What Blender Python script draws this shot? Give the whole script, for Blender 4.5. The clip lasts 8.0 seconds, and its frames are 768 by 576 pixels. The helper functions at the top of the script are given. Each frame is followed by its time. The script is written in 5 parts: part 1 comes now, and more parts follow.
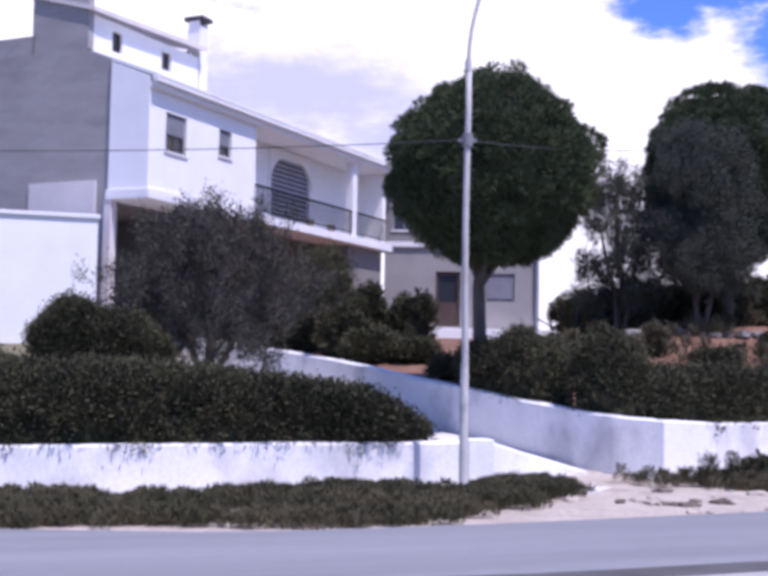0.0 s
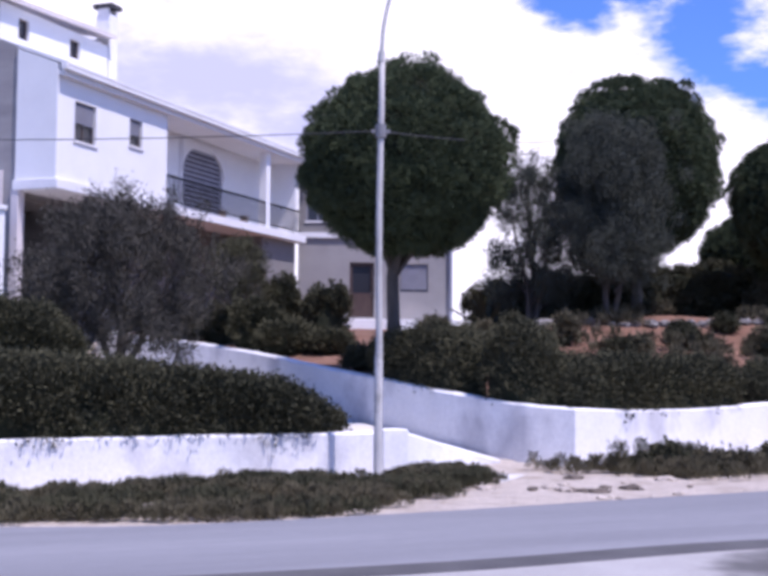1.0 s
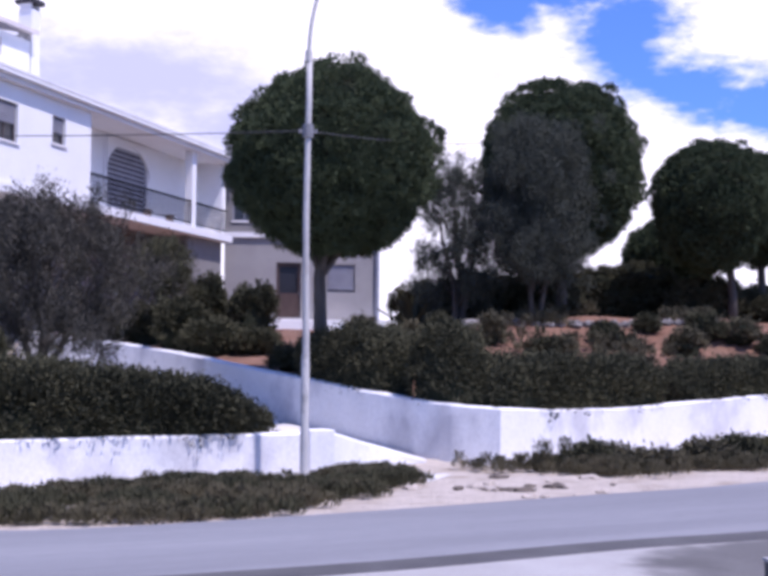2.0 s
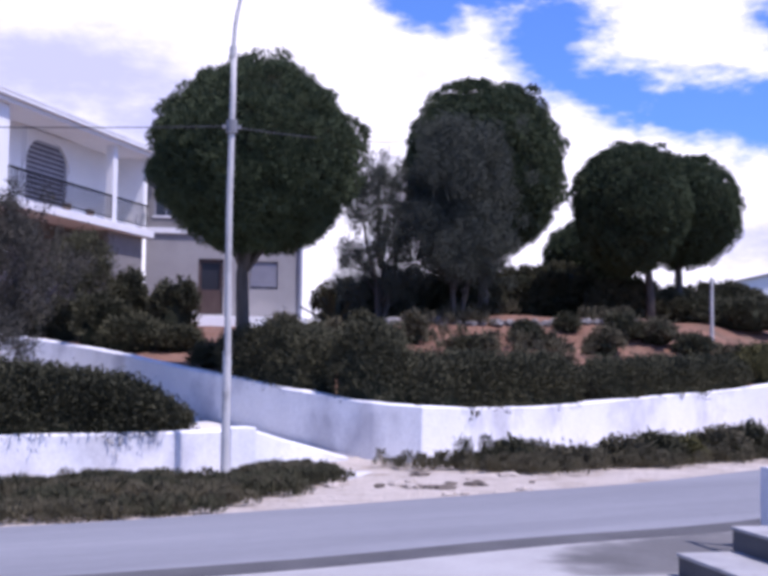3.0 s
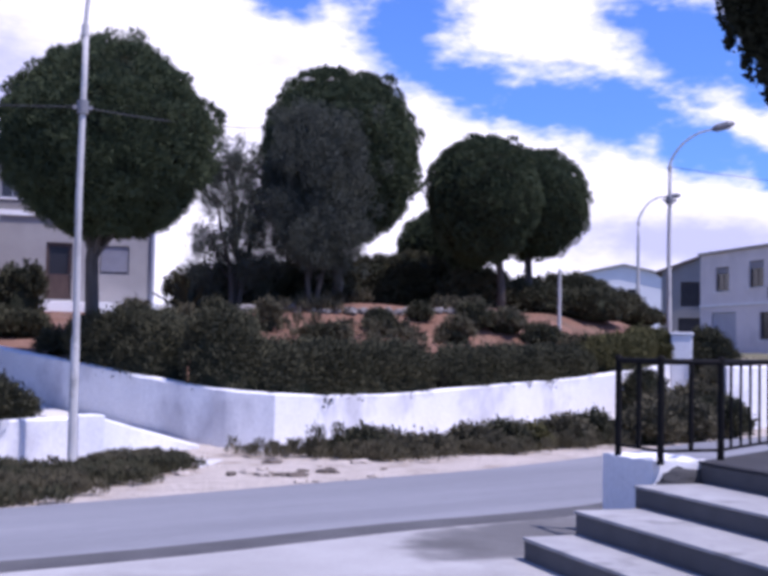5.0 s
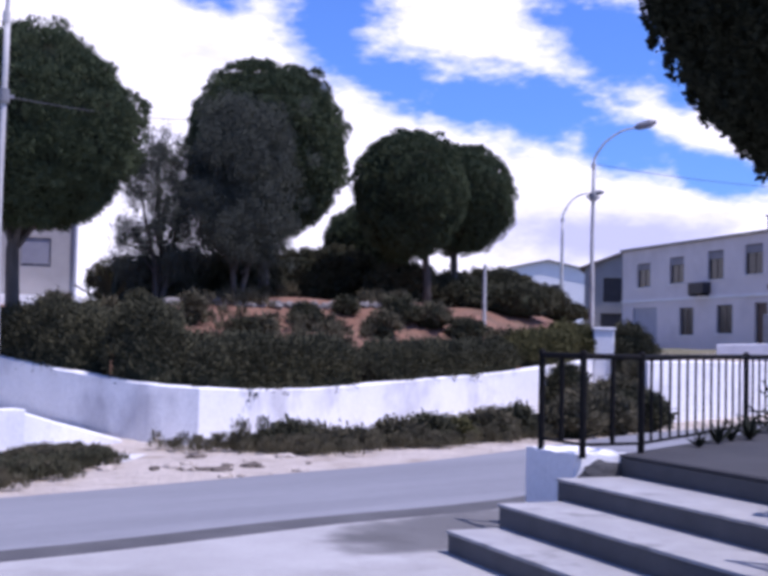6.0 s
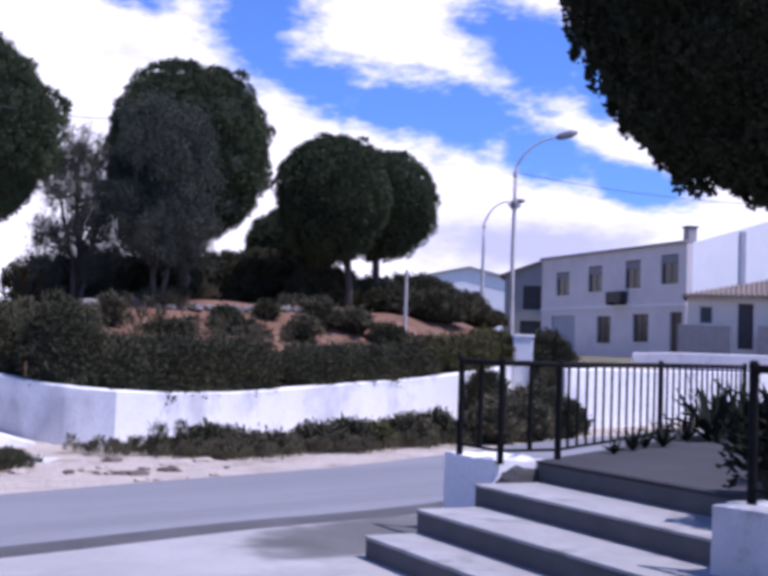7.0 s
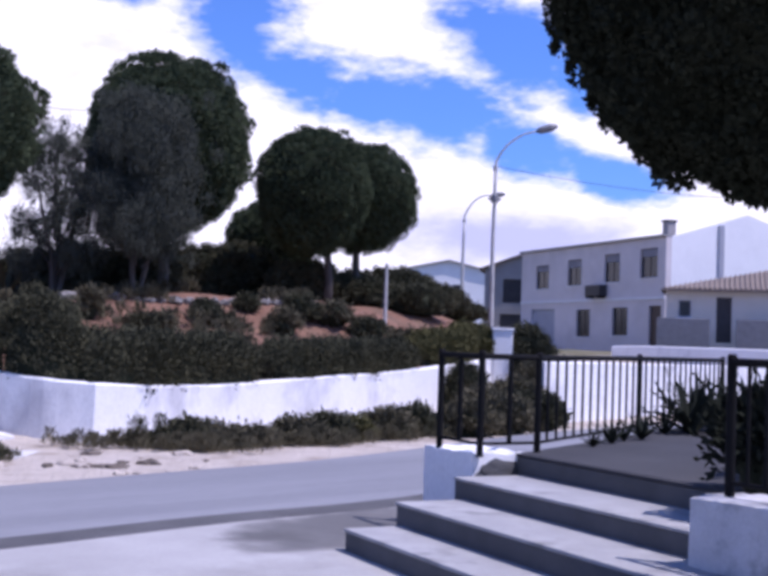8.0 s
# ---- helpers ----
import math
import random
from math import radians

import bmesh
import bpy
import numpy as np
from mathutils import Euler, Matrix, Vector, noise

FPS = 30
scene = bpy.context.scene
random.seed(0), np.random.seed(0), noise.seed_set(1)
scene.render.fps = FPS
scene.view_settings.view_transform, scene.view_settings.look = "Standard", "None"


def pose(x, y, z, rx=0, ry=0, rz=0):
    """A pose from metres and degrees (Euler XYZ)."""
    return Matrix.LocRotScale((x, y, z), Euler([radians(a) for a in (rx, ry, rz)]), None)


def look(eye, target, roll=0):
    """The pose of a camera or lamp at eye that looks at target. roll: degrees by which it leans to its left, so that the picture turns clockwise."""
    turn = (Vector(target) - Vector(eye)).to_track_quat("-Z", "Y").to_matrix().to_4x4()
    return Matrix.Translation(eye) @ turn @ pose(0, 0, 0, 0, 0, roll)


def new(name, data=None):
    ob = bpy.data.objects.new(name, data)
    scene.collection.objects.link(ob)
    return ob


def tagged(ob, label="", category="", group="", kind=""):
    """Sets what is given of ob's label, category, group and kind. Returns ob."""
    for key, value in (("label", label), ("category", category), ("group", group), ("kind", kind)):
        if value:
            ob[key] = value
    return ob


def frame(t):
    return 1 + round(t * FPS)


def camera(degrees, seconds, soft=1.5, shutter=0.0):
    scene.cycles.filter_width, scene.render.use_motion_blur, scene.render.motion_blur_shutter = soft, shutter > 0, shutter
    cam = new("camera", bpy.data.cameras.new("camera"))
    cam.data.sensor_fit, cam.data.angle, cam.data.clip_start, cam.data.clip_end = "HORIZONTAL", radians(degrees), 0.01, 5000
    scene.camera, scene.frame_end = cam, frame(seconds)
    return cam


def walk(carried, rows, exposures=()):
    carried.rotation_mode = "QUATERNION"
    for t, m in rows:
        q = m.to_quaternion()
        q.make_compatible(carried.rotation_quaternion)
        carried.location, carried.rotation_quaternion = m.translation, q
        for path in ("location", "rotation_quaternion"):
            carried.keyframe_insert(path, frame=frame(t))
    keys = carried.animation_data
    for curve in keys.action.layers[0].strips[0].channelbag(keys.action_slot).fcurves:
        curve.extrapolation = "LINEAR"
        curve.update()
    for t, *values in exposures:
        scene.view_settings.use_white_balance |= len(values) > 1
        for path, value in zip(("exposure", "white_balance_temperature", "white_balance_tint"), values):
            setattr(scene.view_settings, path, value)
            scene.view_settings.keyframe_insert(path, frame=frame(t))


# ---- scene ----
# ---------------------------------------------------------------- camera
EYE = 1.7
cam = camera(36.0, 8.0, soft=4.0, shutter=0.5)
TURNS = [  # seconds, yaw, pitch, roll: a pan from one standpoint
    (0.0, -0.065, 3.737, -0.999), (0.5, -2.150, 3.663, -0.976), (1.0, -4.209, 3.351, -0.508),
    (2.5, -9.530, 3.409, -0.649), (3.0, -11.505, 3.320, -0.736), (3.5, -13.514, 3.431, -0.757),
    (4.0, -15.343, 3.264, -1.444), (4.5, -16.972, 3.009, -1.401), (6.0, -22.173, 2.627, -1.275),
    (6.5, -24.212, 2.639, -1.946), (7.0, -26.013, 2.971, -1.968), (7.5, -27.119, 2.672, -2.055),
    (8.0, -26.981, 2.675, -2.021),
]
walk(cam, [(t, pose(0, 0, EYE, 90 + pitch, roll, yaw)) for t, yaw, pitch, roll in TURNS],
     exposures=[(0.0, 0.14, 5900, 29), (3.0, 0.12, 5800, 29), (8.0, 0.02, 5700, 29)])

# ---------------------------------------------------------------- sun and sky
SUN_XY, SUN_EL = Vector((0.68, -0.733)).normalized(), radians(63)
sun_dir = Vector((SUN_XY.x * math.cos(SUN_EL), SUN_XY.y * math.cos(SUN_EL), math.sin(SUN_EL)))
sun = new("sun", bpy.data.lights.new("sun", "SUN"))
sun.data.energy, sun.data.angle, sun.data.color = 5.0, radians(0.6), (1.0, 0.94, 0.84)
sun.matrix_world = look(sun_dir * 50, (0, 0, 0))

world = bpy.data.worlds.new("sky")
scene.world = world
world.use_nodes = True
wn, wl = world.node_tree.nodes, world.node_tree.links
wn.clear()


def wnode(kind):
    return wn.new(kind)


def wmath(op, a, b=None, c=None):
    n = wnode("ShaderNodeMath")
    n.operation = op
    for i, v in enumerate((a, b, c)):
        if v is None:
            continue
        if isinstance(v, (int, float)):
            n.inputs[i].default_value = v
        else:
            wl.new(v, n.inputs[i])
    return n.outputs[0]


w_co = wnode("ShaderNodeTexCoord").outputs["Generated"]
w_sep = wnode("ShaderNodeSeparateXYZ")
wl.new(w_co, w_sep.inputs[0])
w_az = wmath("MULTIPLY", wmath("ARCTAN2", w_sep.outputs[0], w_sep.outputs[1]), 57.2958)
w_el = wmath("MULTIPLY", wmath("ARCSINE", w_sep.outputs[2]), 57.2958)


def wnoise(scale, detail, rough, stretch=2.0):
    mp = wnode("ShaderNodeMapping")
    mp.inputs["Scale"].default_value = (1, 1, stretch)
    wl.new(w_co, mp.inputs["Vector"])
    nz = wnode("ShaderNodeTexNoise")
    nz.inputs["Scale"].default_value, nz.inputs["Detail"].default_value, nz.inputs["Roughness"].default_value = scale, detail, rough
    wl.new(mp.outputs[0], nz.inputs["Vector"])
    return nz.outputs["Fac"]


big, fine, wisp = wnoise(7, 5, 0.55), wnoise(22, 6, 0.62), wnoise(55, 6, 0.65, 3.0)
wob = wmath("ADD", wmath("MULTIPLY", wmath("SUBTRACT", big, 0.5), 2.0), wmath("MULTIPLY", wmath("SUBTRACT", fine, 0.5), 2.0))
wob = wmath("ADD", wob, wmath("MULTIPLY", wmath("SUBTRACT", wisp, 0.5), 0.9))


def patch(az, el, raz, rel, tilt=0.0):
    """How far a direction lies inside an oval of the sky, by degrees."""
    da, de = wmath("SUBTRACT", w_az, az), wmath("SUBTRACT", w_el, el)
    c, s = math.cos(radians(tilt)), math.sin(radians(tilt))
    a = wmath("ADD", wmath("MULTIPLY", da, c / raz), wmath("MULTIPLY", de, s / raz))
    e = wmath("ADD", wmath("MULTIPLY", da, -s / rel), wmath("MULTIPLY", de, c / rel))
    r = wmath("SQRT", wmath("ADD", wmath("MULTIPLY", a, a), wmath("MULTIPLY", e, e)))
    return wmath("SUBTRACT", 1.0, r)


def union(items):
    out = items[0]
    for i in items[1:]:
        out = wmath("MAXIMUM", out, i)
    return out


def ramp01(v, lo, hi):
    n = wnode("ShaderNodeMapRange")
    n.interpolation_type = "SMOOTHSTEP"
    n.inputs["From Min"].default_value, n.inputs["From Max"].default_value = lo, hi
    wl.new(v, n.inputs["Value"])
    return n.outputs[0]


# gaps in the cloud where the blue shows
gaps = union([patch(13.6, 16.9, 2.4, 1.5, -10), patch(16.2, 18.0, 3.6, 2.2, -20), patch(19.3, 15.0, 2.6, 3.4, 20), patch(22.6, 12.6, 3.2, 1.7, -15),
              patch(26.4, 11.7, 3.6, 1.5, -6), patch(30.0, 11.2, 2.8, 1.9, -10), patch(33.6, 9.6, 3.6, 1.4, -22), patch(37.5, 8.2, 3.0, 1.0, -15),
              patch(32.6, 14.6, 4.2, 2.4, -35), patch(36.5, 13.0, 3.0, 2.0), patch(27.0, 19.5, 4.0, 1.6), patch(60, 24, 20, 9), patch(-60, 30, 25, 10), patch(150, 35, 45, 16)])
blue = ramp01(wmath("ADD", gaps, wmath("MULTIPLY", wob, 0.7)), -0.28, 0.5)
# the cloud bank is low; overhead and behind it breaks up into open blue
open_sky = ramp01(wmath("ADD", w_el, wmath("MULTIPLY", wob, 7.0)), 19.0, 27.0)
side_sky = ramp01(wmath("ADD", wmath("ABSOLUTE", wmath("SUBTRACT", w_az, 12.0)), wmath("MULTIPLY", wob, 30.0)), 48.0, 75.0)
veil = wmath("MULTIPLY", wmath("MAXIMUM", wmath("MAXIMUM", blue, open_sky), wmath("MULTIPLY", side_sky, 0.8)), 0.98)
# grey undersides of the clouds
grey = union([patch(-5.5, 13.2, 10, 2.3, -3), patch(2.0, 10.5, 5, 1.6, -10), patch(33.0, 5.2, 6, 1.5), patch(-30, 20, 12, 5)])
grey = ramp01(wmath("ADD", grey, wmath("MULTIPLY", wob, 0.5)), -0.3, 0.65)
grey = wmath("MAXIMUM", grey, wmath("MULTIPLY", ramp01(wob, 0.0, 0.9), 0.45))

sky = wnode("ShaderNodeTexSky")
sky.sky_type, sky.sun_disc, sky.sun_elevation = "NISHITA", False, SUN_EL
sky.ozone_density = 4.0
sky.sun_rotation = math.atan2(SUN_XY.x, SUN_XY.y)
sky_bg = wnode("ShaderNodeBackground")
sky_bg.inputs["Strength"].default_value = 0.135
deep = wnode("ShaderNodeMix")
deep.data_type, deep.blend_type = "RGBA", "MULTIPLY"
deep.inputs["Factor"].default_value, deep.inputs["B"].default_value = 1.0, (0.52, 0.81, 1.28, 1)
wl.new(sky.outputs[0], deep.inputs["A"])
wl.new(deep.outputs["Result"], sky_bg.inputs["Color"])
tone = wnode("ShaderNodeMix")
tone.data_type = "RGBA"
tone.inputs["A"].default_value, tone.inputs["B"].default_value = (1.0, 0.985, 0.99, 1), (0.56, 0.58, 0.78, 1)
wl.new(grey, tone.inputs["Factor"])
cloud_bg = wnode("ShaderNodeBackground")
cloud_bg.inputs["Strength"].default_value = 1.12
wl.new(tone.outputs["Result"], cloud_bg.inputs["Color"])
w_mix = wnode("ShaderNodeMixShader")
wl.new(veil, w_mix.inputs[0])
wl.new(cloud_bg.outputs[0], w_mix.inputs[1])
wl.new(sky_bg.outputs[0], w_mix.inputs[2])
wl.new(w_mix.outputs[0], wnode("ShaderNodeOutputWorld").inputs[0])


# ---------------------------------------------------------------- materials
def material(name, a, b, scale=3.0, fine=40.0, rough=0.8, bump=0.15, stain=None, stain_scale=0.8, stain_amount=0.5,
             metal=0.0, island=0.0, stretch=(1, 1, 1), spec=0.3, bump_dist=0.02, turn=0.0):
    """Two colours mixed by broad and fine noise, an optional stain, and fine relief."""
    m = bpy.data.materials.new(name)
    m.use_nodes = True
    n, l = m.node_tree.nodes, m.node_tree.links
    bsdf = n["Principled BSDF"]
    co = n.new("ShaderNodeTexCoord")
    mp = n.new("ShaderNodeMapping")
    mp.inputs["Scale"].default_value = stretch
    spin = n.new("ShaderNodeMapping")
    spin.inputs["Rotation"].default_value = (0, 0, radians(-turn))
    l.new(co.outputs["Object"], spin.inputs[0])
    l.new(spin.outputs[0], mp.inputs[0])

    def noise_fac(s, detail=4.0):
        t = n.new("ShaderNodeTexNoise")
        t.inputs["Scale"].default_value, t.inputs["Detail"].default_value, t.inputs["Roughness"].default_value = s, detail, 0.6
        l.new(mp.outputs[0], t.inputs["Vector"])
        return t.outputs["Fac"]

    def mix(fac, ca, cb):
        x = n.new("ShaderNodeMix")
        x.data_type = "RGBA"
        for sock, v in (("Factor", fac), ("A", ca), ("B", cb)):
            if isinstance(v, tuple):
                x.inputs[sock].default_value = (*v, 1)
            elif isinstance(v, float):
                x.inputs[sock].default_value = v
            else:
                l.new(v, x.inputs[sock])
        return x.outputs["Result"]

    def span(v, lo, hi, top=1.0):
        r = n.new("ShaderNodeMapRange")
        r.inputs["From Min"].default_value, r.inputs["From Max"].default_value, r.inputs["To Max"].default_value = lo, hi, top
        l.new(v, r.inputs["Value"])
        return r.outputs[0]

    f_big, f_fine = noise_fac(scale), noise_fac(fine)
    col = mix(span(f_big, 0.3, 0.7), a, b)
    col = mix(span(f_fine, 0.35, 0.75, 0.35), col, tuple(c * 0.6 for c in a))
    if island:
        g = n.new("ShaderNodeNewGeometry")
        col = mix(span(g.outputs["Random Per Island"], 0.0, 1.0, island), col, tuple(min(1, c * 1.9) for c in b))
    if stain:
        col = mix(span(noise_fac(stain_scale, 6.0), 0.52, 0.72, stain_amount), col, stain)
    l.new(col, bsdf.inputs["Base Color"])
    bsdf.inputs["Metallic"].default_value = metal
    bsdf.inputs["Specular IOR Level"].default_value = spec
    rr = n.new("ShaderNodeMapRange")
    rr.inputs["To Min"].default_value, rr.inputs["To Max"].default_value = max(0.02, rough - 0.12), min(1, rough + 0.12)
    l.new(f_big, rr.inputs["Value"])
    l.new(rr.outputs[0], bsdf.inputs["Roughness"])
    if bump:
        bp = n.new("ShaderNodeBump")
        bp.inputs["Strength"].default_value, bp.inputs["Distance"].default_value = bump, bump_dist
        l.new(f_fine, bp.inputs["Height"])
        l.new(bp.outputs[0], bsdf.inputs["Normal"])
    return m


M_ASPHALT = material("pale worn asphalt", (0.175, 0.176, 0.19), (0.265, 0.266, 0.28), 0.9, 60, 0.85, 0.3, (0.17, 0.17, 0.182), 0.5, 0.7, stretch=(0.08, 1, 1), turn=17)
M_DUST = material("sandy verge", (0.42, 0.36, 0.30), (0.57, 0.505, 0.435), 1.1, 10, 0.95, 0.9, (0.25, 0.195, 0.145), 1.3, 0.85, bump_dist=0.1)
M_CLOD = material("dark dry clod", (0.10, 0.082, 0.066), (0.17, 0.14, 0.115), 4, 18, 0.95, 0.6)
M_EARTH = material("red earth", (0.16, 0.078, 0.048), (0.26, 0.15, 0.105), 0.9, 9, 0.95, 0.9, (0.09, 0.066, 0.045), 1.1, 0.85, bump_dist=0.08)
M_SCRUB = material("dry scrub ground", (0.10, 0.10, 0.055), (0.19, 0.165, 0.10), 0.35, 6, 0.95, 0.8, (0.07, 0.08, 0.04), 0.2, 0.6, bump_dist=0.1)
M_CONCRETE = material("worn concrete", (0.34, 0.328, 0.315), (0.43, 0.417, 0.40), 0.9, 55, 0.88, 0.35, (0.20, 0.19, 0.18), 0.7, 0.75)
# risers face away from the sun; their shade is put into this colour
M_RISER = material("grimy concrete with riser shade", (0.075, 0.074, 0.076), (0.12, 0.118, 0.12), 2.0, 60, 0.9, 0.4, (0.07, 0.069, 0.07), 1.6, 0.6)
# very dark tone paints in the shade that lies over the platform
M_FLOOR = material("platform screed with shade", (0.048, 0.047, 0.050), (0.074, 0.073, 0.076), 1.0, 45, 0.88, 0.3, (0.045, 0.045, 0.047), 0.8, 0.6, spec=0.15)
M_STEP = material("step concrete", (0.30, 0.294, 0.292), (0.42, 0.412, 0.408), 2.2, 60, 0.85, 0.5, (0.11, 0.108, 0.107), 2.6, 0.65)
M_RAMP = material("drive concrete", (0.55, 0.53, 0.51), (0.66, 0.64, 0.62), 0.9, 30, 0.9, 0.35, (0.42, 0.40, 0.38), 0.8, 0.5)
M_KERB = material("dark kerb", (0.075, 0.073, 0.075), (0.12, 0.116, 0.118), 1.4, 40, 0.9, 0.4, (0.10, 0.10, 0.10), 0.7, 0.5)
M_WHITEWALL = material("stained whitewash", (0.76, 0.75, 0.75), (0.86, 0.85, 0.85), 1.1, 25, 0.85, 0.3, (0.36, 0.35, 0.38), 0.75, 0.85, stretch=(1, 1, 0.7))
M_FLAKE = material("flaking grimy whitewash", (0.46, 0.455, 0.46), (0.62, 0.61, 0.615), 2.5, 40, 0.9, 0.5, (0.11, 0.105, 0.105), 2.2, 0.85)
M_PAINT = material("white house paint", (0.78, 0.775, 0.775), (0.84, 0.835, 0.83), 0.8, 30, 0.8, 0.15, (0.66, 0.65, 0.65), 0.6, 0.4)
M_BAND = material("white cornice paint", (0.74, 0.73, 0.74), (0.80, 0.79, 0.79), 1.1, 30, 0.8, 0.15, (0.58, 0.57, 0.58), 0.9, 0.5)
M_GREYWALL = material("bare grey render", (0.30, 0.280, 0.276), (0.37, 0.35, 0.342), 0.7, 22, 0.9, 0.35, (0.20, 0.19, 0.19), 0.5, 0.6, stretch=(1, 1, 3))
# shaded copy of the buff plaster: shade is put into the colour
M_SHADEBUFF = material("buff plaster with shade", (0.19, 0.18, 0.178), (0.25, 0.238, 0.23), 0.9, 25, 0.88, 0.25, (0.20, 0.185, 0.175), 0.6, 0.5)
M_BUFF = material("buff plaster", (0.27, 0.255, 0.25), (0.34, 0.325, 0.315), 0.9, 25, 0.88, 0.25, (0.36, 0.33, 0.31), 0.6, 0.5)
M_CREAM = material("cream plaster", (0.62, 0.57, 0.50), (0.70, 0.65, 0.58), 0.8, 25, 0.85, 0.2, (0.50, 0.46, 0.41), 0.6, 0.5)
M_LILAC = material("weathered pale plaster", (0.62, 0.565, 0.555), (0.71, 0.65, 0.64), 0.7, 25, 0.85, 0.2, (0.47, 0.43, 0.425), 0.5, 0.6)
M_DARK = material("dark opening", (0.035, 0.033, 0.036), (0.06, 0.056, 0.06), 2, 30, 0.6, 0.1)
M_SHUTTER = material("grey blind slats", (0.24, 0.24, 0.28), (0.31, 0.31, 0.35), 2, 30, 0.6, 0.1)
M_GREYDOOR = material("grey metal door", (0.30, 0.31, 0.37), (0.36, 0.37, 0.42), 1.5, 30, 0.55, 0.1)
M_WOOD = material("dark varnished wood", (0.055, 0.035, 0.03), (0.09, 0.06, 0.05), 2, 30, 0.5, 0.2, stretch=(6, 6, 0.6))
M_IRON = material("black iron paint", (0.007, 0.007, 0.008), (0.013, 0.0125, 0.0125), 5, 60, 0.75, 0.15, (0.02, 0.014, 0.012), 4, 0.4, spec=0.08)
M_POLE = material("grey pole paint", (0.42, 0.405, 0.385), (0.56, 0.545, 0.52), 1.2, 40, 0.65, 0.2, (0.16, 0.15, 0.14), 3.0, 0.7, stretch=(1, 1, 0.4))
M_SLEEVE = material("flaking pole foot", (0.50, 0.485, 0.46), (0.66, 0.64, 0.61), 3.0, 30, 0.8, 0.3, (0.06, 0.055, 0.05), 4.5, 0.95, stretch=(1, 1, 0.45))
M_LAMP = material("lamp housing", (0.16, 0.16, 0.17), (0.22, 0.22, 0.23), 4, 40, 0.5, 0.1)
M_STONE = material("rough grey stone", (0.16, 0.15, 0.145), (0.26, 0.245, 0.235), 3.0, 20, 0.92, 0.6, (0.10, 0.095, 0.09), 2.0, 0.6)
M_CABLE = material("black cable", (0.05, 0.05, 0.055), (0.07, 0.07, 0.075), 4, 40, 0.7, 0)
M_TILE = material("clay roof tile", (0.18, 0.145, 0.125), (0.25, 0.205, 0.175), 1.0, 12, 0.9, 0.4, (0.17, 0.14, 0.125), 0.6, 0.5)
M_BARK = material("grey bark", (0.07, 0.06, 0.052), (0.12, 0.105, 0.09), 4, 25, 0.95, 0.8, stretch=(3, 3, 0.6))
M_LEAF = material("dense dark leaf", (0.054, 0.070, 0.038), (0.095, 0.116, 0.062), 1.3, 5, 0.85, 0, island=0.06, spec=0.04)
# near-black tone stands in for shade inside crowns, bushes and hedges
M_CORE = material("dark foliage shade", (0.020, 0.023, 0.014), (0.032, 0.035, 0.022), 3, 15, 0.95, 0.8, spec=0.05)
M_HEDGE = material("hedge leaf", (0.057, 0.057, 0.036), (0.096, 0.092, 0.055), 0.9, 5, 0.9, 0, island=0.05, spec=0.03)
M_OLIVE = material("grey green leaf", (0.058, 0.055, 0.047), (0.094, 0.089, 0.075), 1.2, 6, 0.9, 0, island=0.06, spec=0.03)
M_NEEDLE = material("grey needle", (0.060, 0.066, 0.052), (0.092, 0.098, 0.076), 1.2, 6, 0.9, 0, island=0.06, spec=0.04)
M_WEED = material("dry weed blade", (0.074, 0.069, 0.042), (0.138, 0.120, 0.076), 1.1, 9, 0.85, 0, island=0.12, spec=0.08)
M_YELLOW = material("yellow green leaf", (0.07, 0.068, 0.028), (0.11, 0.10, 0.042), 1.1, 9, 0.8, 0, island=0.25, spec=0.08)
M_FLESHY = material("dark fleshy leaf", (0.014, 0.017, 0.013), (0.026, 0.029, 0.022), 1.6, 9, 0.9, 0.2, island=0.2, spec=0.02)
M_GLASS = bpy.data.materials.new("window glass")
M_GLASS.use_nodes = True
_g = M_GLASS.node_tree.nodes["Principled BSDF"]
_g.inputs["Base Color"].default_value = (0.03, 0.032, 0.04, 1)
_g.inputs["Roughness"].default_value, _g.inputs["Specular IOR Level"].default_value = 0.12, 0.35


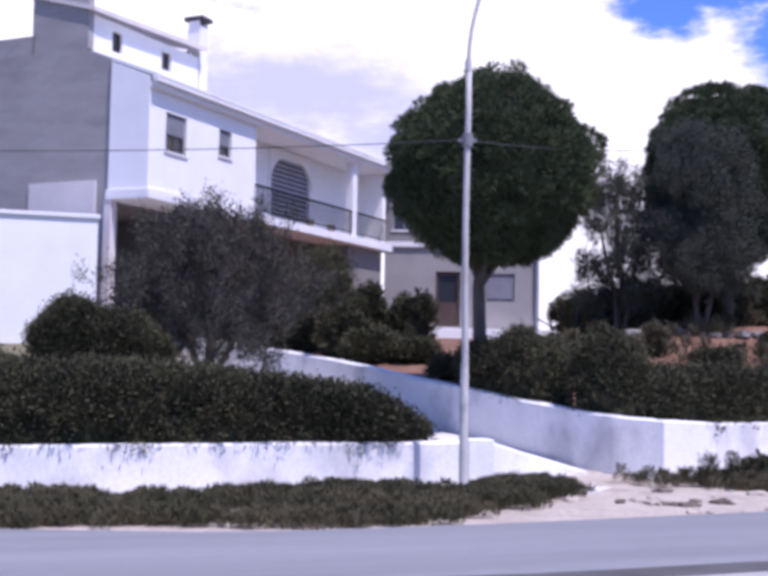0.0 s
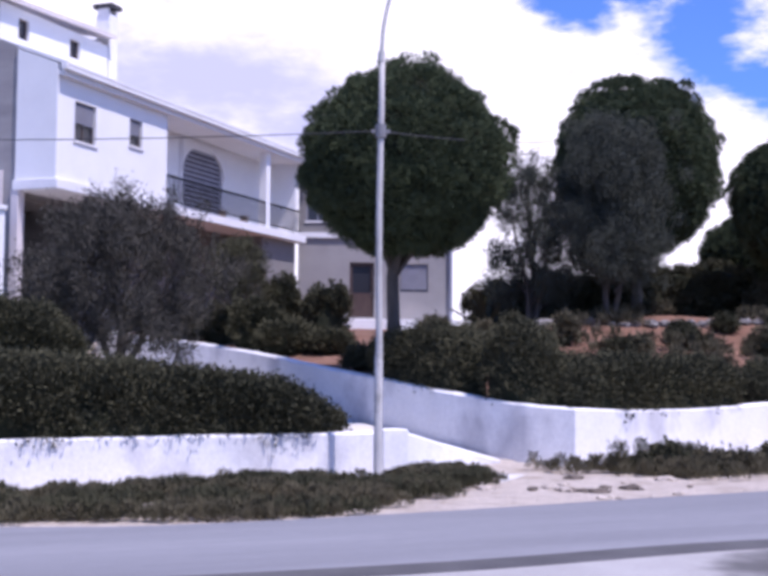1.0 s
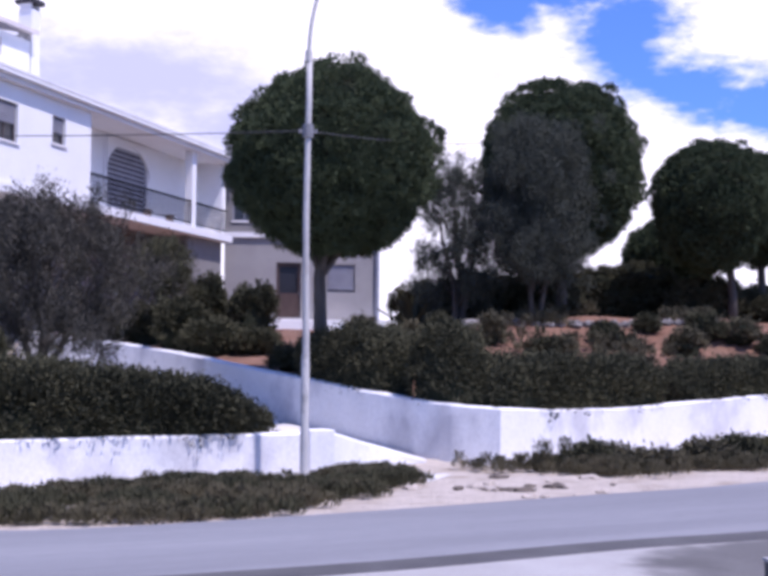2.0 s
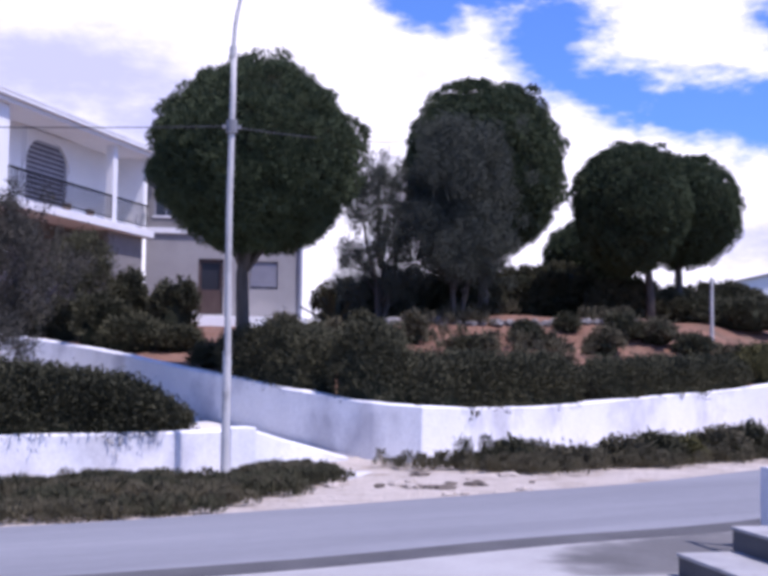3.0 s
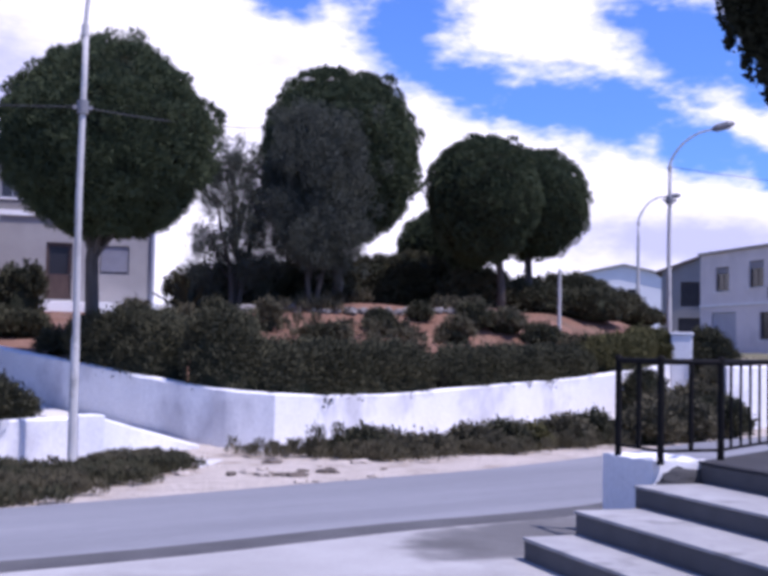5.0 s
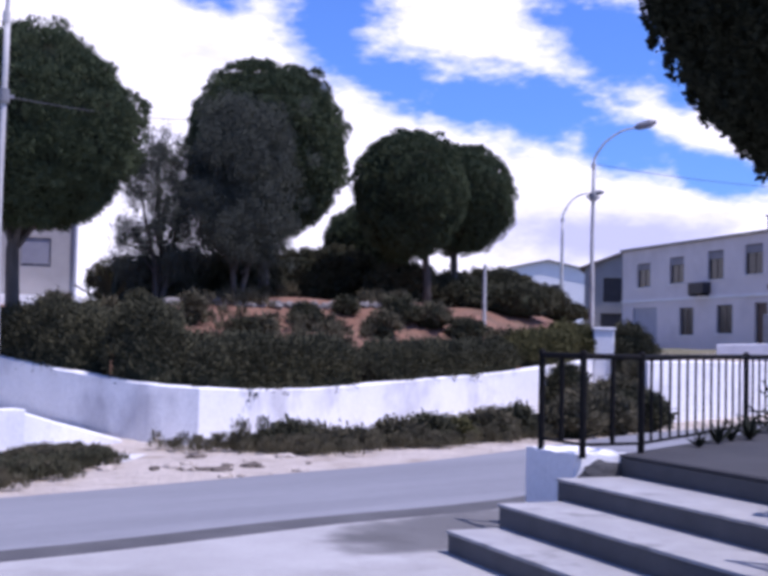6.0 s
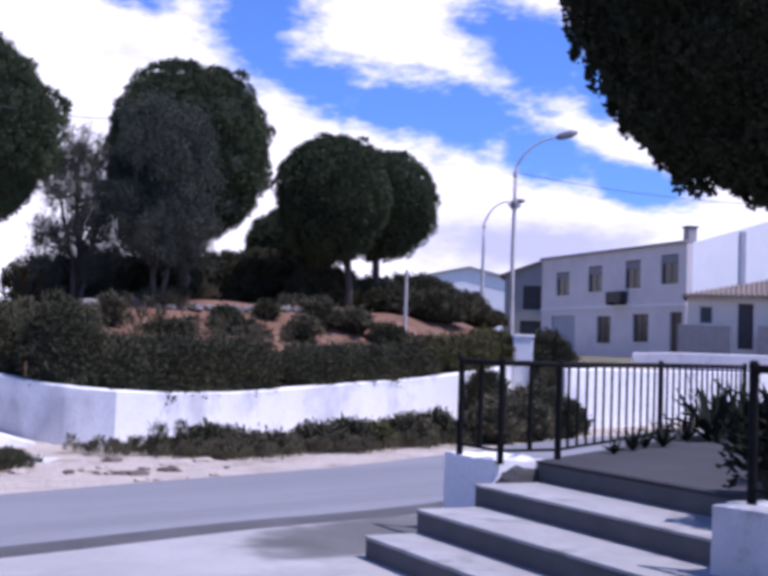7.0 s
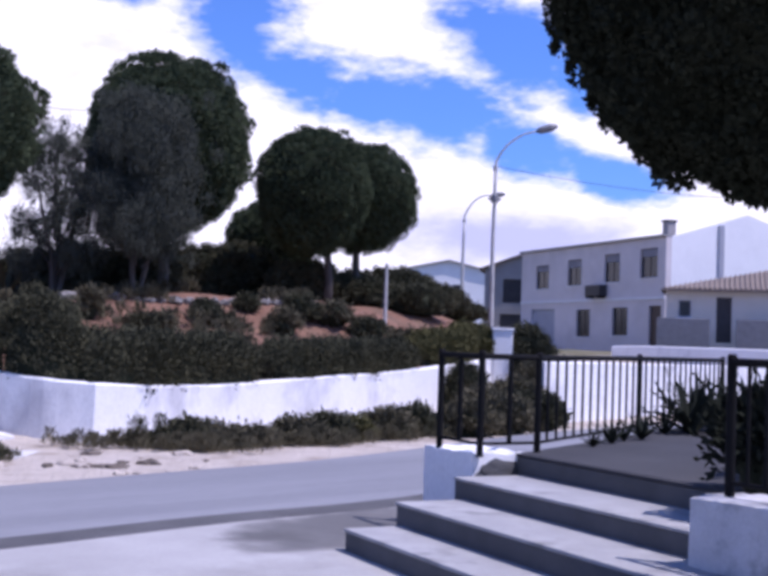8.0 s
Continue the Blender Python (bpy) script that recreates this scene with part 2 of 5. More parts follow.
def shadow_patch(m, centre, turn, radii, dark):
    """Multiply a material's colour by a ragged shadow painted on the ground."""
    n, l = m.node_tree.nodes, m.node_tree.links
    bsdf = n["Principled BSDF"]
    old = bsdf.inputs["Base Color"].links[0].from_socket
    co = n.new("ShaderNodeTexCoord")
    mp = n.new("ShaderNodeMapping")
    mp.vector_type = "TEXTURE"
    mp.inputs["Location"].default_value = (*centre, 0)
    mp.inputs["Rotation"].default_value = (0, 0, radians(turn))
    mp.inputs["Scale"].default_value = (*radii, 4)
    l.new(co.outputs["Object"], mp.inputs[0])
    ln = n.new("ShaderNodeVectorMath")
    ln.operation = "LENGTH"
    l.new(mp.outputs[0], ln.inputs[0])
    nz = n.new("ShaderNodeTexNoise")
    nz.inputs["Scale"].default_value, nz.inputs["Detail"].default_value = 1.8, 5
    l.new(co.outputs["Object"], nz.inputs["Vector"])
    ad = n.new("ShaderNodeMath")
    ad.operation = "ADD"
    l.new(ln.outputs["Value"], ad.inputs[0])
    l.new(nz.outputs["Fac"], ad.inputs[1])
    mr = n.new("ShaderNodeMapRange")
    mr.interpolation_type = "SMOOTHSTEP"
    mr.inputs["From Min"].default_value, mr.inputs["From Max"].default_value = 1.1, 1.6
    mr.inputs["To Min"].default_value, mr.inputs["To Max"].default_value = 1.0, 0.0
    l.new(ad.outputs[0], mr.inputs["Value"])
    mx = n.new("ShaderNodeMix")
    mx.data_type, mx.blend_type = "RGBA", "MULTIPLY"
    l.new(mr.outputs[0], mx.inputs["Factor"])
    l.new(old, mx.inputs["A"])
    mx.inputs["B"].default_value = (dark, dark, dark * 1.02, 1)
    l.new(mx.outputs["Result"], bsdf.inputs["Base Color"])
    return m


# soft cast shadow beside the steps, painted into the pavement colour
shadow_patch(M_CONCRETE, (4.35, 9.3), 40, (1.6, 0.75), 0.36)


# ---------------------------------------------------------------- building blocks
class Geo:
    """Corners and faces of one mesh."""

    def __init__(self):
        self.v, self.f, self.mi = [], [], []

    def add(self, verts, faces, mi=0):
        k = len(self.v)
        self.v += [tuple(p) for p in verts]
        self.f += [tuple(i + k for i in q) for q in faces]
        self.mi += [mi] * len(faces)
        return self

    def box(self, x0, x1, y0, y1, z0, z1, mi=0, b=0.0):
        if b <= 0:
            p = [(x, y, z) for z in (z0, z1) for y in (y0, y1) for x in (x0, x1)]
            return self.add(p, [(0, 2, 3, 1), (4, 5, 7, 6), (0, 1, 5, 4), (2, 6, 7, 3), (0, 4, 6, 2), (1, 3, 7, 5)], mi)
        bm = bmesh.new()
        bmesh.ops.create_cube(bm, size=1, matrix=Matrix.LocRotScale(((x0 + x1) / 2, (y0 + y1) / 2, (z0 + z1) / 2), None, (x1 - x0, y1 - y0, z1 - z0)))
        bmesh.ops.bevel(bm, geom=list(bm.edges), offset=b, segments=2, affect="EDGES", profile=0.6)
        bm.verts.index_update()
        self.add([v.co for v in bm.verts], [[v.index for v in f.verts] for f in bm.faces], mi)
        bm.free()
        return self

    def tube(self, path, radii, sides=10, mi=0, caps=True):
        path = [Vector(p) for p in path]
        if not isinstance(radii, (list, tuple)):
            radii = [radii] * len(path)
        verts, faces = [], []
        for i, p in enumerate(path):
            d = (path[min(i + 1, len(path) - 1)] - path[max(i - 1, 0)]).normalized()
            a = d.cross(Vector((0.13, 0.97, 0.2))).normalized()
            b = d.cross(a)
            verts += [p + radii[i] * (a * math.cos(2 * math.pi * k / sides) + b * math.sin(2 * math.pi * k / sides)) for k in range(sides)]
        for i in range(len(path) - 1):
            for k in range(sides):
                q = (k + 1) % sides
                faces.append((i * sides + k, i * sides + q, (i + 1) * sides + q, (i + 1) * sides + k))
        if caps:
            faces += [tuple(reversed(range(sides))), tuple((len(path) - 1) * sides + k for k in range(sides))]
        return self.add(verts, faces, mi)

    def prism(self, outline, z0, z1, mi=0):
        """An upright block over a counter-clockwise outline."""
        n = len(outline)
        self.add([(*p, z0) for p in outline] + [(*p, z1) for p in outline],
                 [tuple(reversed(range(n))), tuple(range(n, 2 * n))] + [(i, (i + 1) % n, n + (i + 1) % n, n + i) for i in range(n)], mi)
        return self

    def panel(self, s0, s1, z0, z1, y0, y1, holes=(), mi=0):
        """A wall along x from s0 to s1 between depths y0 and y1, with holes (a, b, low, high) right through it."""
        xs = sorted({s0, s1, *(h for o in holes for h in o[:2])})
        zs = sorted({z0, z1, *(h for o in holes for h in o[2:])})
        full = lambda i, j: 0 <= i < len(xs) - 1 and 0 <= j < len(zs) - 1 and not any(
            o[0] <= (xs[i] + xs[i + 1]) / 2 <= o[1] and o[2] <= (zs[j] + zs[j + 1]) / 2 <= o[3] for o in holes)
        seen = {}
        for i in range(len(xs) - 1):
            for j in range(len(zs) - 1):
                if not full(i, j):
                    continue
                a, b, c, d = xs[i], xs[i + 1], zs[j], zs[j + 1]
                p = [(a, y0, c), (b, y0, c), (b, y0, d), (a, y0, d), (a, y1, c), (b, y1, c), (b, y1, d), (a, y1, d)]
                q = [(0, 1, 2, 3), (5, 4, 7, 6)]
                q += [] if full(i - 1, j) else [(4, 0, 3, 7)]
                q += [] if full(i + 1, j) else [(1, 5, 6, 2)]
                q += [] if full(i, j - 1) else [(4, 5, 1, 0)]
                q += [] if full(i, j + 1) else [(3, 2, 6, 7)]
                ids = []
                for v in p:
                    if v not in seen:
                        seen[v] = len(self.v)
                        self.v.append(v)
                    ids.append(seen[v])
                self.f += [tuple(ids[k] for k in face) for face in q]
                self.mi += [mi] * len(q)
        return self

    def shift(self, dx, dy, dz):
        self.v = [(x + dx, y + dy, z + dz) for x, y, z in self.v]
        return self


def mesh_of(name, geo, mats, smooth=False):
    me = bpy.data.meshes.new(name)
    me.from_pydata(geo.v, [], geo.f)
    for m in (mats if isinstance(mats, (list, tuple)) else [mats]):
        me.materials.append(m)
    if any(geo.mi):
        me.polygons.foreach_set("material_index", geo.mi)
    if smooth:
        me.polygons.foreach_set("use_smooth", [True] * len(me.polygons))
    me.update()
    return me


def part(name, geo, mats, parent=None, label="", smooth=False):
    ob = new(name, mesh_of(name, geo, mats, smooth))
    if parent is not None:
        ob.parent = parent
    return tagged(ob, label) if label else ob


def thing(name, label, category, m=None, group="", kind=""):
    ob = new(name)
    ob.empty_display_size = 0.3
    if m is not None:
        ob.matrix_basis = m
    return tagged(ob, label, category, group, kind)


def solid(name, geo, mats, label, category, kind="", m=None, smooth=False, group=""):
    ob = part(name, geo, mats, None, "", smooth)
    if m is not None:
        ob.matrix_basis = m
    return tagged(ob, label, category, group, kind)


def smooth01(x):
    x = np.clip(x, 0, 1)
    return x * x * (3 - 2 * x)


def curve_through(points, steps=6):
    """A smooth line through rows of numbers."""
    p = np.array(points, float)
    p = np.vstack([2 * p[0] - p[1], p, 2 * p[-1] - p[-2]])
    out = []
    for i in range(1, len(p) - 2):
        for k in range(steps):
            t = k / steps
            out.append(0.5 * (2 * p[i] + (p[i + 1] - p[i - 1]) * t + (2 * p[i - 1] - 5 * p[i] + 4 * p[i + 1] - p[i + 2]) * t * t
                              + (3 * p[i] - p[i - 1] - 3 * p[i + 1] + p[i + 2]) * t ** 3))
    out.append(p[-2])
    return np.array(out)


def ball(radius, seed, rough, sub=3, squash=(1, 1, 1)):
    bm = bmesh.new()
    bmesh.ops.create_icosphere(bm, subdivisions=sub, radius=1)
    for v in bm.verts:
        k = 1 + rough * noise.noise(v.co * 1.7 + Vector((seed, seed, 0))) + 0.13 * noise.noise(v.co * 5.2 + Vector((0, seed, 3)))
        v.co = Vector((v.co.x * squash[0], v.co.y * squash[1], v.co.z * squash[2])) * radius * k
    bm.verts.index_update()
    out = ([tuple(v.co) for v in bm.verts], [[v.index for v in f.verts] for f in bm.faces])
    bm.free()
    return out


# ---------------------------------------------------------------- plan of the ground
# x, y, top of the whitewashed retaining wall, from the top of the drive round to the far road
RETAIN = np.vstack([curve_through([(-6.0, 36.0, 2.45), (-2.7, 29.9, 2.04), (-0.83, 26.5, 1.75), (0.41, 24.0, 1.50), (1.59, 21.94, 1.30), (2.7, 20.32, 1.09),
                                   (3.55, 19.25, 0.97), (4.45, 18.72, 0.91)], 5)[:-1],
                    curve_through([(4.45, 18.72, 0.91), (6.0, 19.75, 0.85), (7.6, 20.9, 0.85), (10.1, 22.4, 0.97), (12.3, 24.0, 1.04),
                                   (14.5, 25.3, 1.19), (19.0, 29.0, 1.5), (26.0, 37.5, 1.95), (33.0, 50.0, 2.4), (46.0, 74.0, 2.8)], 5)])
FRONT = np.array([(-40.0, 6.5), (-12.0, 12.6), (-4.65, 14.89), (-1.84, 16.05), (1.57, 17.23)])
ROAD_FAR = curve_through([(-40, 9.3), (-14, 11.2), (-3.64, 11.85), (-1.35, 12.0), (1.2, 12.9), (4.3, 14.3), (6.6, 15.3), (9.4, 17.0), (14, 20.0), (18.5, 21.6), (25, 22.4), (36, 22.6), (62, 22)], 4)
ROAD_NEAR = curve_through([(-40, 3.9), (-14, 6.6), (-3.64, 8.2), (-1.35, 8.75), (1.2, 9.45), (3.4, 10.3), (5.9, 11.1), (9.6, 13.2), (14.5, 16.0), (20, 17.6), (27, 18.4), (37, 18.7), (63, 18.2)], 4)


def low(x, y):
    """The street's own height: level here, climbing away to the far houses."""
    return 1.7 * smooth01((np.hypot(x, y) - 26) / 26) * smooth01((np.asarray(x, float) - 6) / 10)


def nearest(line, x, y):
    """For each point: distance to the line, side (positive: to its left), and its third column there."""
    best, side, val = np.full(x.shape, 1e9), np.zeros(x.shape), np.zeros(x.shape)
    for a, b in zip(line[:-1], line[1:]):
        d = b[:2] - a[:2]
        t = np.clip(((x - a[0]) * d[0] + (y - a[1]) * d[1]) / (d @ d), 0, 1)
        dx, dy = x - a[0] - t * d[0], y - a[1] - t * d[1]
        r = np.hypot(dx, dy)
        m = r < best
        best = np.where(m, r, best)
        side = np.where(m, d[0] * dy - d[1] * dx, side)
        if len(a) > 2:
            val = np.where(m, a[2] + t * (b[2] - a[2]), val)
    return best, side, val


def land(x, y):
    """Height of the ground and its kind: 0 sandy verge, 1 red earth, 2 scrub."""
    x, y = np.asarray(x, float), np.asarray(y, float)
    r, side, top = nearest(RETAIN, x, y)
    fr, fside, _ = nearest(FRONT, x, y)
    street = low(x, y) - 0.03
    crest = 2.58 + 0.36 * smooth01((x - 5) / 5) - 0.7 * smooth01((x - 12.5) / 3.5) * (1 - smooth01((y - 29) / 4)) + 0.3 * smooth01((y - 38) / 8)
    bank = top - 0.12 + (np.maximum(crest, top + 0.2) - top) * smooth01((r - 0.2) / (6.6 - 2.6 * smooth01((x - 8) / 6)))
    garden = np.minimum(0.42 + 0.115 * fr, 3.1)
    drive = np.where(x < 4.4, top - 0.93, street)
    is_drive = (side < 0) & (r < 3.0) & (x < 4.4)
    mixd = smooth01((r - 2.6) / 0.5)
    h = street.copy()
    kind = np.zeros(x.shape, int)
    in_garden = (fside > 0) & (fr > 0.34) & (side < 0) & (x < 1.45) & (y > FRONT[0][1])
    h = np.where(in_garden, garden, h)
    h = np.where((side < 0) & (r < 3.1) & (x < 4.4) & (y > 17.6), np.where(in_garden, drive * (1 - mixd) + garden * mixd, np.maximum(drive * (1 - mixd), street)), h)
    up = (side > 0) & (r > 0.34)
    h = np.where(up, bank, h)
    kind = np.where(up, 1, kind)
    kind = np.where(in_garden & ~is_drive, 2, kind)
    far = np.hypot(x, y) > 47
    kind = np.where(far | (up & (r > 13)), 2, kind)
    wave = 0.05 * np.sin(x * 1.7 + 0.6 * y) * np.sin(y * 1.3 - 0.5 * x)
    h = np.where(kind == 0, h, h + wave)
    return h, kind


def land_z(x, y):
    return float(land(np.array([x]), np.array([y]))[0][0])


def axis(lo, hi, step, out):
    g = list(np.arange(lo, hi + step / 2, step))
    d, a, b = step * 1.6, lo, hi
    while b < out:
        a, b = a - d, b + d
        g, d = [a] + g + [b], d * 1.5
    return np.array(g)


gx, gy = axis(-16, 30, 0.3, 2500), axis(4, 48, 0.3, 2500)
GX, GY = np.meshgrid(gx, gy)
gh, gk = land(GX.ravel(), GY.ravel())
gro = Geo()
gro.v = list(zip(GX.ravel().tolist(), GY.ravel().tolist(), gh.tolist()))
nx = len(gx)
for j in range(len(gy) - 1):
    for i in range(nx - 1):
        k = j * nx + i
        gro.f.append((k, k + 1, k + nx + 1, k + nx))
        gro.mi.append(int(gk[k]))
solid("ground", gro, [M_DUST, M_EARTH, M_SCRUB], "pale sandy verge rising to a red earth bank", "ground", "structure", smooth=True)

# road
road = Geo()
rv = []
for a, b in zip(ROAD_FAR, ROAD_NEAR):
    for k in range(7):
        p = b + (a - b) * k / 6
        rv.append((p[0], p[1], float(low(p[0], p[1])) + 0.012 + 0.03 * math.sin(math.pi * k / 6)))
road.add(rv, [(i * 7 + k, (i + 1) * 7 + k, (i + 1) * 7 + k + 1, i * 7 + k + 1) for i in range(len(ROAD_FAR) - 1) for k in range(6)])
solid("road", road, M_ASPHALT, "pale worn asphalt street bending uphill", "road", "structure", smooth=True)

# pavement on the near side, with its kerb
edge = [p for p in ROAD_NEAR if -30 < p[0] < 9.2]
pave, kerb = Geo(), Geo()
inner = []
for i, p in enumerate(edge):
    d = edge[min(i + 1, len(edge) - 1)] - edge[max(i - 1, 0)]
    nrm = np.array((d[1], -d[0])) / math.hypot(d[0], d[1])
    q = p + nrm * 0.5
    inner.append(q)
    kerb.v += [(*p, -0.05), (*(p + nrm * 0.01), 0.078), (*(p + nrm * 0.03), 0.088), (*q, 0.096), (*q, -0.05)]
kerb.f = [(k * 5 + j, (k + 1) * 5 + j, (k + 1) * 5 + j + 1, k * 5 + j + 1) for k in range(len(edge) - 1) for j in range(4)]
kerb.mi = [0] * len(kerb.f)
ROWS = 14
for q in inner:
    for k in range(ROWS + 1):
        f = (k / ROWS) ** 2
        pave.v.append((q[0], q[1] + (-14 - q[1]) * f, 0.1 - 0.006 * max(0, 1 - k)))
pave.f = [(a * (ROWS + 1) + k, a * (ROWS + 1) + k + 1, (a + 1) * (ROWS + 1) + k + 1, (a + 1) * (ROWS + 1) + k) for a in range(len(inner) - 1) for k in range(ROWS)]
pave.mi = [0] * len(pave.f)
solid("kerb", kerb, M_KERB, "low dark kerb along the street", "kerb", "structure")
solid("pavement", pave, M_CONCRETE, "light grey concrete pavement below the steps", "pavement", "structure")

# drive
drv = Geo()
line = [p for p in RETAIN if p[0] < 4.45]
dv = []
for i, p in enumerate(line):
    q = line[min(i + 1, len(line) - 1)] - line[max(i - 1, 0)]
    nrm = np.array([q[1], -q[0]]) / math.hypot(q[0], q[1])
    for k in range(4):
        w = p[:2] + nrm * (0.1 + 2.6 * k / 3)
        dv.append((w[0], w[1], max(p[2] - 0.9, 0.0) + 0.02 - 0.08 * float(smooth01((p[0] - 2.6) / 1.4))))
drv.add(dv, [(i * 4 + k, i * 4 + k + 1, (i + 1) * 4 + k + 1, (i + 1) * 4 + k) for i in range(len(line) - 1) for k in range(3)])
solid("driveway", drv, M_RAMP, "pale concrete drive climbing beside the white wall", "driveway", "structure", smooth=True)


def wall_along(name, line, tops, thick, base, mats, label, cope=0.0):
    """A wall whose front face follows the line, thickness to its left, with a slightly uneven top."""
    g = Geo()
    n = len(line)
    rows = []
    for i in range(n):
        d = np.array(line[min(i + 1, n - 1)][:2]) - np.array(line[max(i - 1, 0)][:2])
        nrm = np.array([-d[1], d[0]]) / np.hypot(*d)
        p = np.array(line[i][:2])
        z = tops[i] + 0.004 * math.sin(i * 2.3) + 0.003 * math.sin(i * 5.1)
        b = base(i) if callable(base) else base
        f, k = p, p + nrm * thick
        rows.append([(*f, b), (*f, z - 0.03), (*(f + nrm * 0.03), z), (*(k - nrm * 0.03), z), (*k, z - 0.03), (*k, b)])
    g.v = [v for r in rows for v in r]
    for i in range(n - 1):
        for k in range(5):
            g.f.append((i * 6 + k, (i + 1) * 6 + k, (i + 1) * 6 + k + 1, i * 6 + k + 1))
    g.f += [tuple(range(6)), tuple((n - 1) * 6 + k for k in reversed(range(6)))]
    g.mi = [0] * len(g.f)
    return solid(name, g, mats, label, "wall", "structure")


wall_along("wall_retaining", RETAIN, [p[2] for p in RETAIN], 0.28, -0.25, M_WHITEWALL, "whitewashed stained retaining wall below the hedge")
fl = []
for a, b in zip(FRONT[:-1], FRONT[1:]):
    fl += [a + (b - a) * k / 8 for k in range(8)]
fl.append(FRONT[-1])
wall_along("wall_front", fl, [0.62] * len(fl), 0.26, -0.2, M_WHITEWALL, "low whitewashed street wall with grey stains")
tl = [np.array((1.57, 17.23)) + (np.array((3.25, 18.75)) - np.array((1.57, 17.23))) * k / 6 for k in range(7)]
wall_along("wall_drive_flank", tl, [0.63 - 0.55 * k / 6 for k in range(7)], 0.2, -0.2, M_WHITEWALL, "tapering white flank wall at the drive entrance")
pier = Geo().box(-0.2, 0.2, -0.06, 0.3, -0.2, 0.66, b=0.015)
solid("wall_pier", pier, M_WHITEWALL, "square white pier at the end of the street wall", "pier", "structure", m=pose(1.42, 17.12, 0, 0, 0, 19))

# ---------------------------------------------------------------- steps, platform and railings
def stair():
    st = thing("stairs", "four wide grey concrete steps up to a platform", "stairs", pose(4.9, 7.0, 0.1))
    for i, (x, z) in enumerate(((3.94, 0.27), (4.42, 0.45), (5.03, 0.62), (5.70, 0.80))):
        left = (8.28, 8.36, 8.5, 8.62)[i]
        back = (6.4 if i < 3 else 6.6) - 4.9
        # riser body coloured as shade, treads toned for the light they get
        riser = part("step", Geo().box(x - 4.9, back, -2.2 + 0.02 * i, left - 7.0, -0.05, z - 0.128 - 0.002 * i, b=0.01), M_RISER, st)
        part("tread", Geo().box(x - 4.912, back - 0.01, -2.2 + 0.02 * i, left - 6.99, z - 0.13, z - 0.1 - 0.002 * i, b=0.012), M_STEP if i < 3 else M_FLOOR, riser, "tread slab with lighting toned into its colour")
    return st


stair()
# shade over the platform comes from its floor colour
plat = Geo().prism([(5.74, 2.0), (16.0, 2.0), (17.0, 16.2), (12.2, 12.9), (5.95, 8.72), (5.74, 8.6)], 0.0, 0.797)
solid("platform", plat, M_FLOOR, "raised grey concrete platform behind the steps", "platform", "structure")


def chipped_block(name, w, d, h, label, m, seed, mat):
    """A rendered parapet block whose upper edge is knocked about."""
    rnd = random.Random(seed)
    bm = bmesh.new()
    bmesh.ops.create_cube(bm, size=1, matrix=Matrix.LocRotScale((0, 0, h / 2), None, (w, d, h)))
    bmesh.ops.subdivide_edges(bm, edges=list(bm.edges), cuts=7, use_grid_fill=True)
    for v in bm.verts:
        if v.co.z > h * 0.8:
            v.co.z -= 0.018 * rnd.random() ** 2 + 0.02 * max(0, noise.noise(v.co * 4 + Vector((seed, 0, 0))))
        v.co.x += 0.006 * noise.noise(v.co * 6)
        v.co.y += 0.006 * noise.noise(v.co * 6 + Vector((9, 9, 9)))
    g = Geo()
    bm.verts.index_update()
    g.add([v.co for v in bm.verts], [[v.index for v in f.verts] for f in bm.faces])
    bm.free()
    return solid(name, g, mat, label, "parapet", "structure", m=m)


left_block = chipped_block("parapet_left", 0.56, 0.82, 0.72, "white rendered parapet block with chipped foot", pose(5.52, 9.0, 0.08), 3, M_WHITEWALL)
pv, pf = ball(0.2, 5, 0.5, 3, (1.15, 0.12, 0.5))
chip = part("chipped_patch", Geo().add(pv, pf), M_RISER, left_block, "dark broken render at the foot")
chip.location = (0.02, -0.41, 0.56)
chipped_block("parapet_right", 0.55, 3.0, 0.79, "white rendered parapet with flaking top", pose(5.12, 3.95, 0.08), 8, M_FLAKE)


def railing(name, path, post_at, height, gap, label, bar=0.014, stout=()):
    """An iron railing along a line of (x, y, z) feet; posts at the numbered corners."""
    r = thing(name, label, "railing", Matrix.Translation(path[0]))
    o = Vector(path[0])
    pts = [Vector(p) - o for p in path]
    for i, (a, b) in enumerate(zip(pts[:-1], pts[1:])):
        for z in (height - 0.02, 0.09):
            part("rail", Geo().tube([a + Vector((0, 0, z)), b + Vector((0, 0, z))], 0.026 if z > 0.3 else 0.014, 8), M_IRON, r)
        n = 2 if i in stout else max(2, round((b - a).length / gap))
        me = mesh_of("baluster", Geo().tube([(0, 0, 0.09), (0, 0, height - 0.03)], 0.024 if i in stout else bar, 6), M_IRON)
        for k in range(1, n):
            ob = new("baluster", me)
            ob.parent = r
            ob.location = a + (b - a) * k / n
    for i in post_at:
        g = Geo().tube([(0, 0, -0.02), (0, 0, height + 0.01)], 0.03, 10).tube([(0, 0, height + 0.005), (0, 0, height + 0.03)], [0.034, 0.02], 10)
        p = part("post", g, M_IRON, r)
        p.location = pts[i]
    return r


railing("iron_railing", [(5.3, 9.25, 0.79), (5.3, 8.56, 0.79), (5.92, 8.62, 0.79), (8.45, 10.36, 0.80), (11.6, 12.45, 0.80)], (0, 1, 2, 3, 4), 0.85, 0.24, "black iron railing along the platform edge", stout=(0, 1))
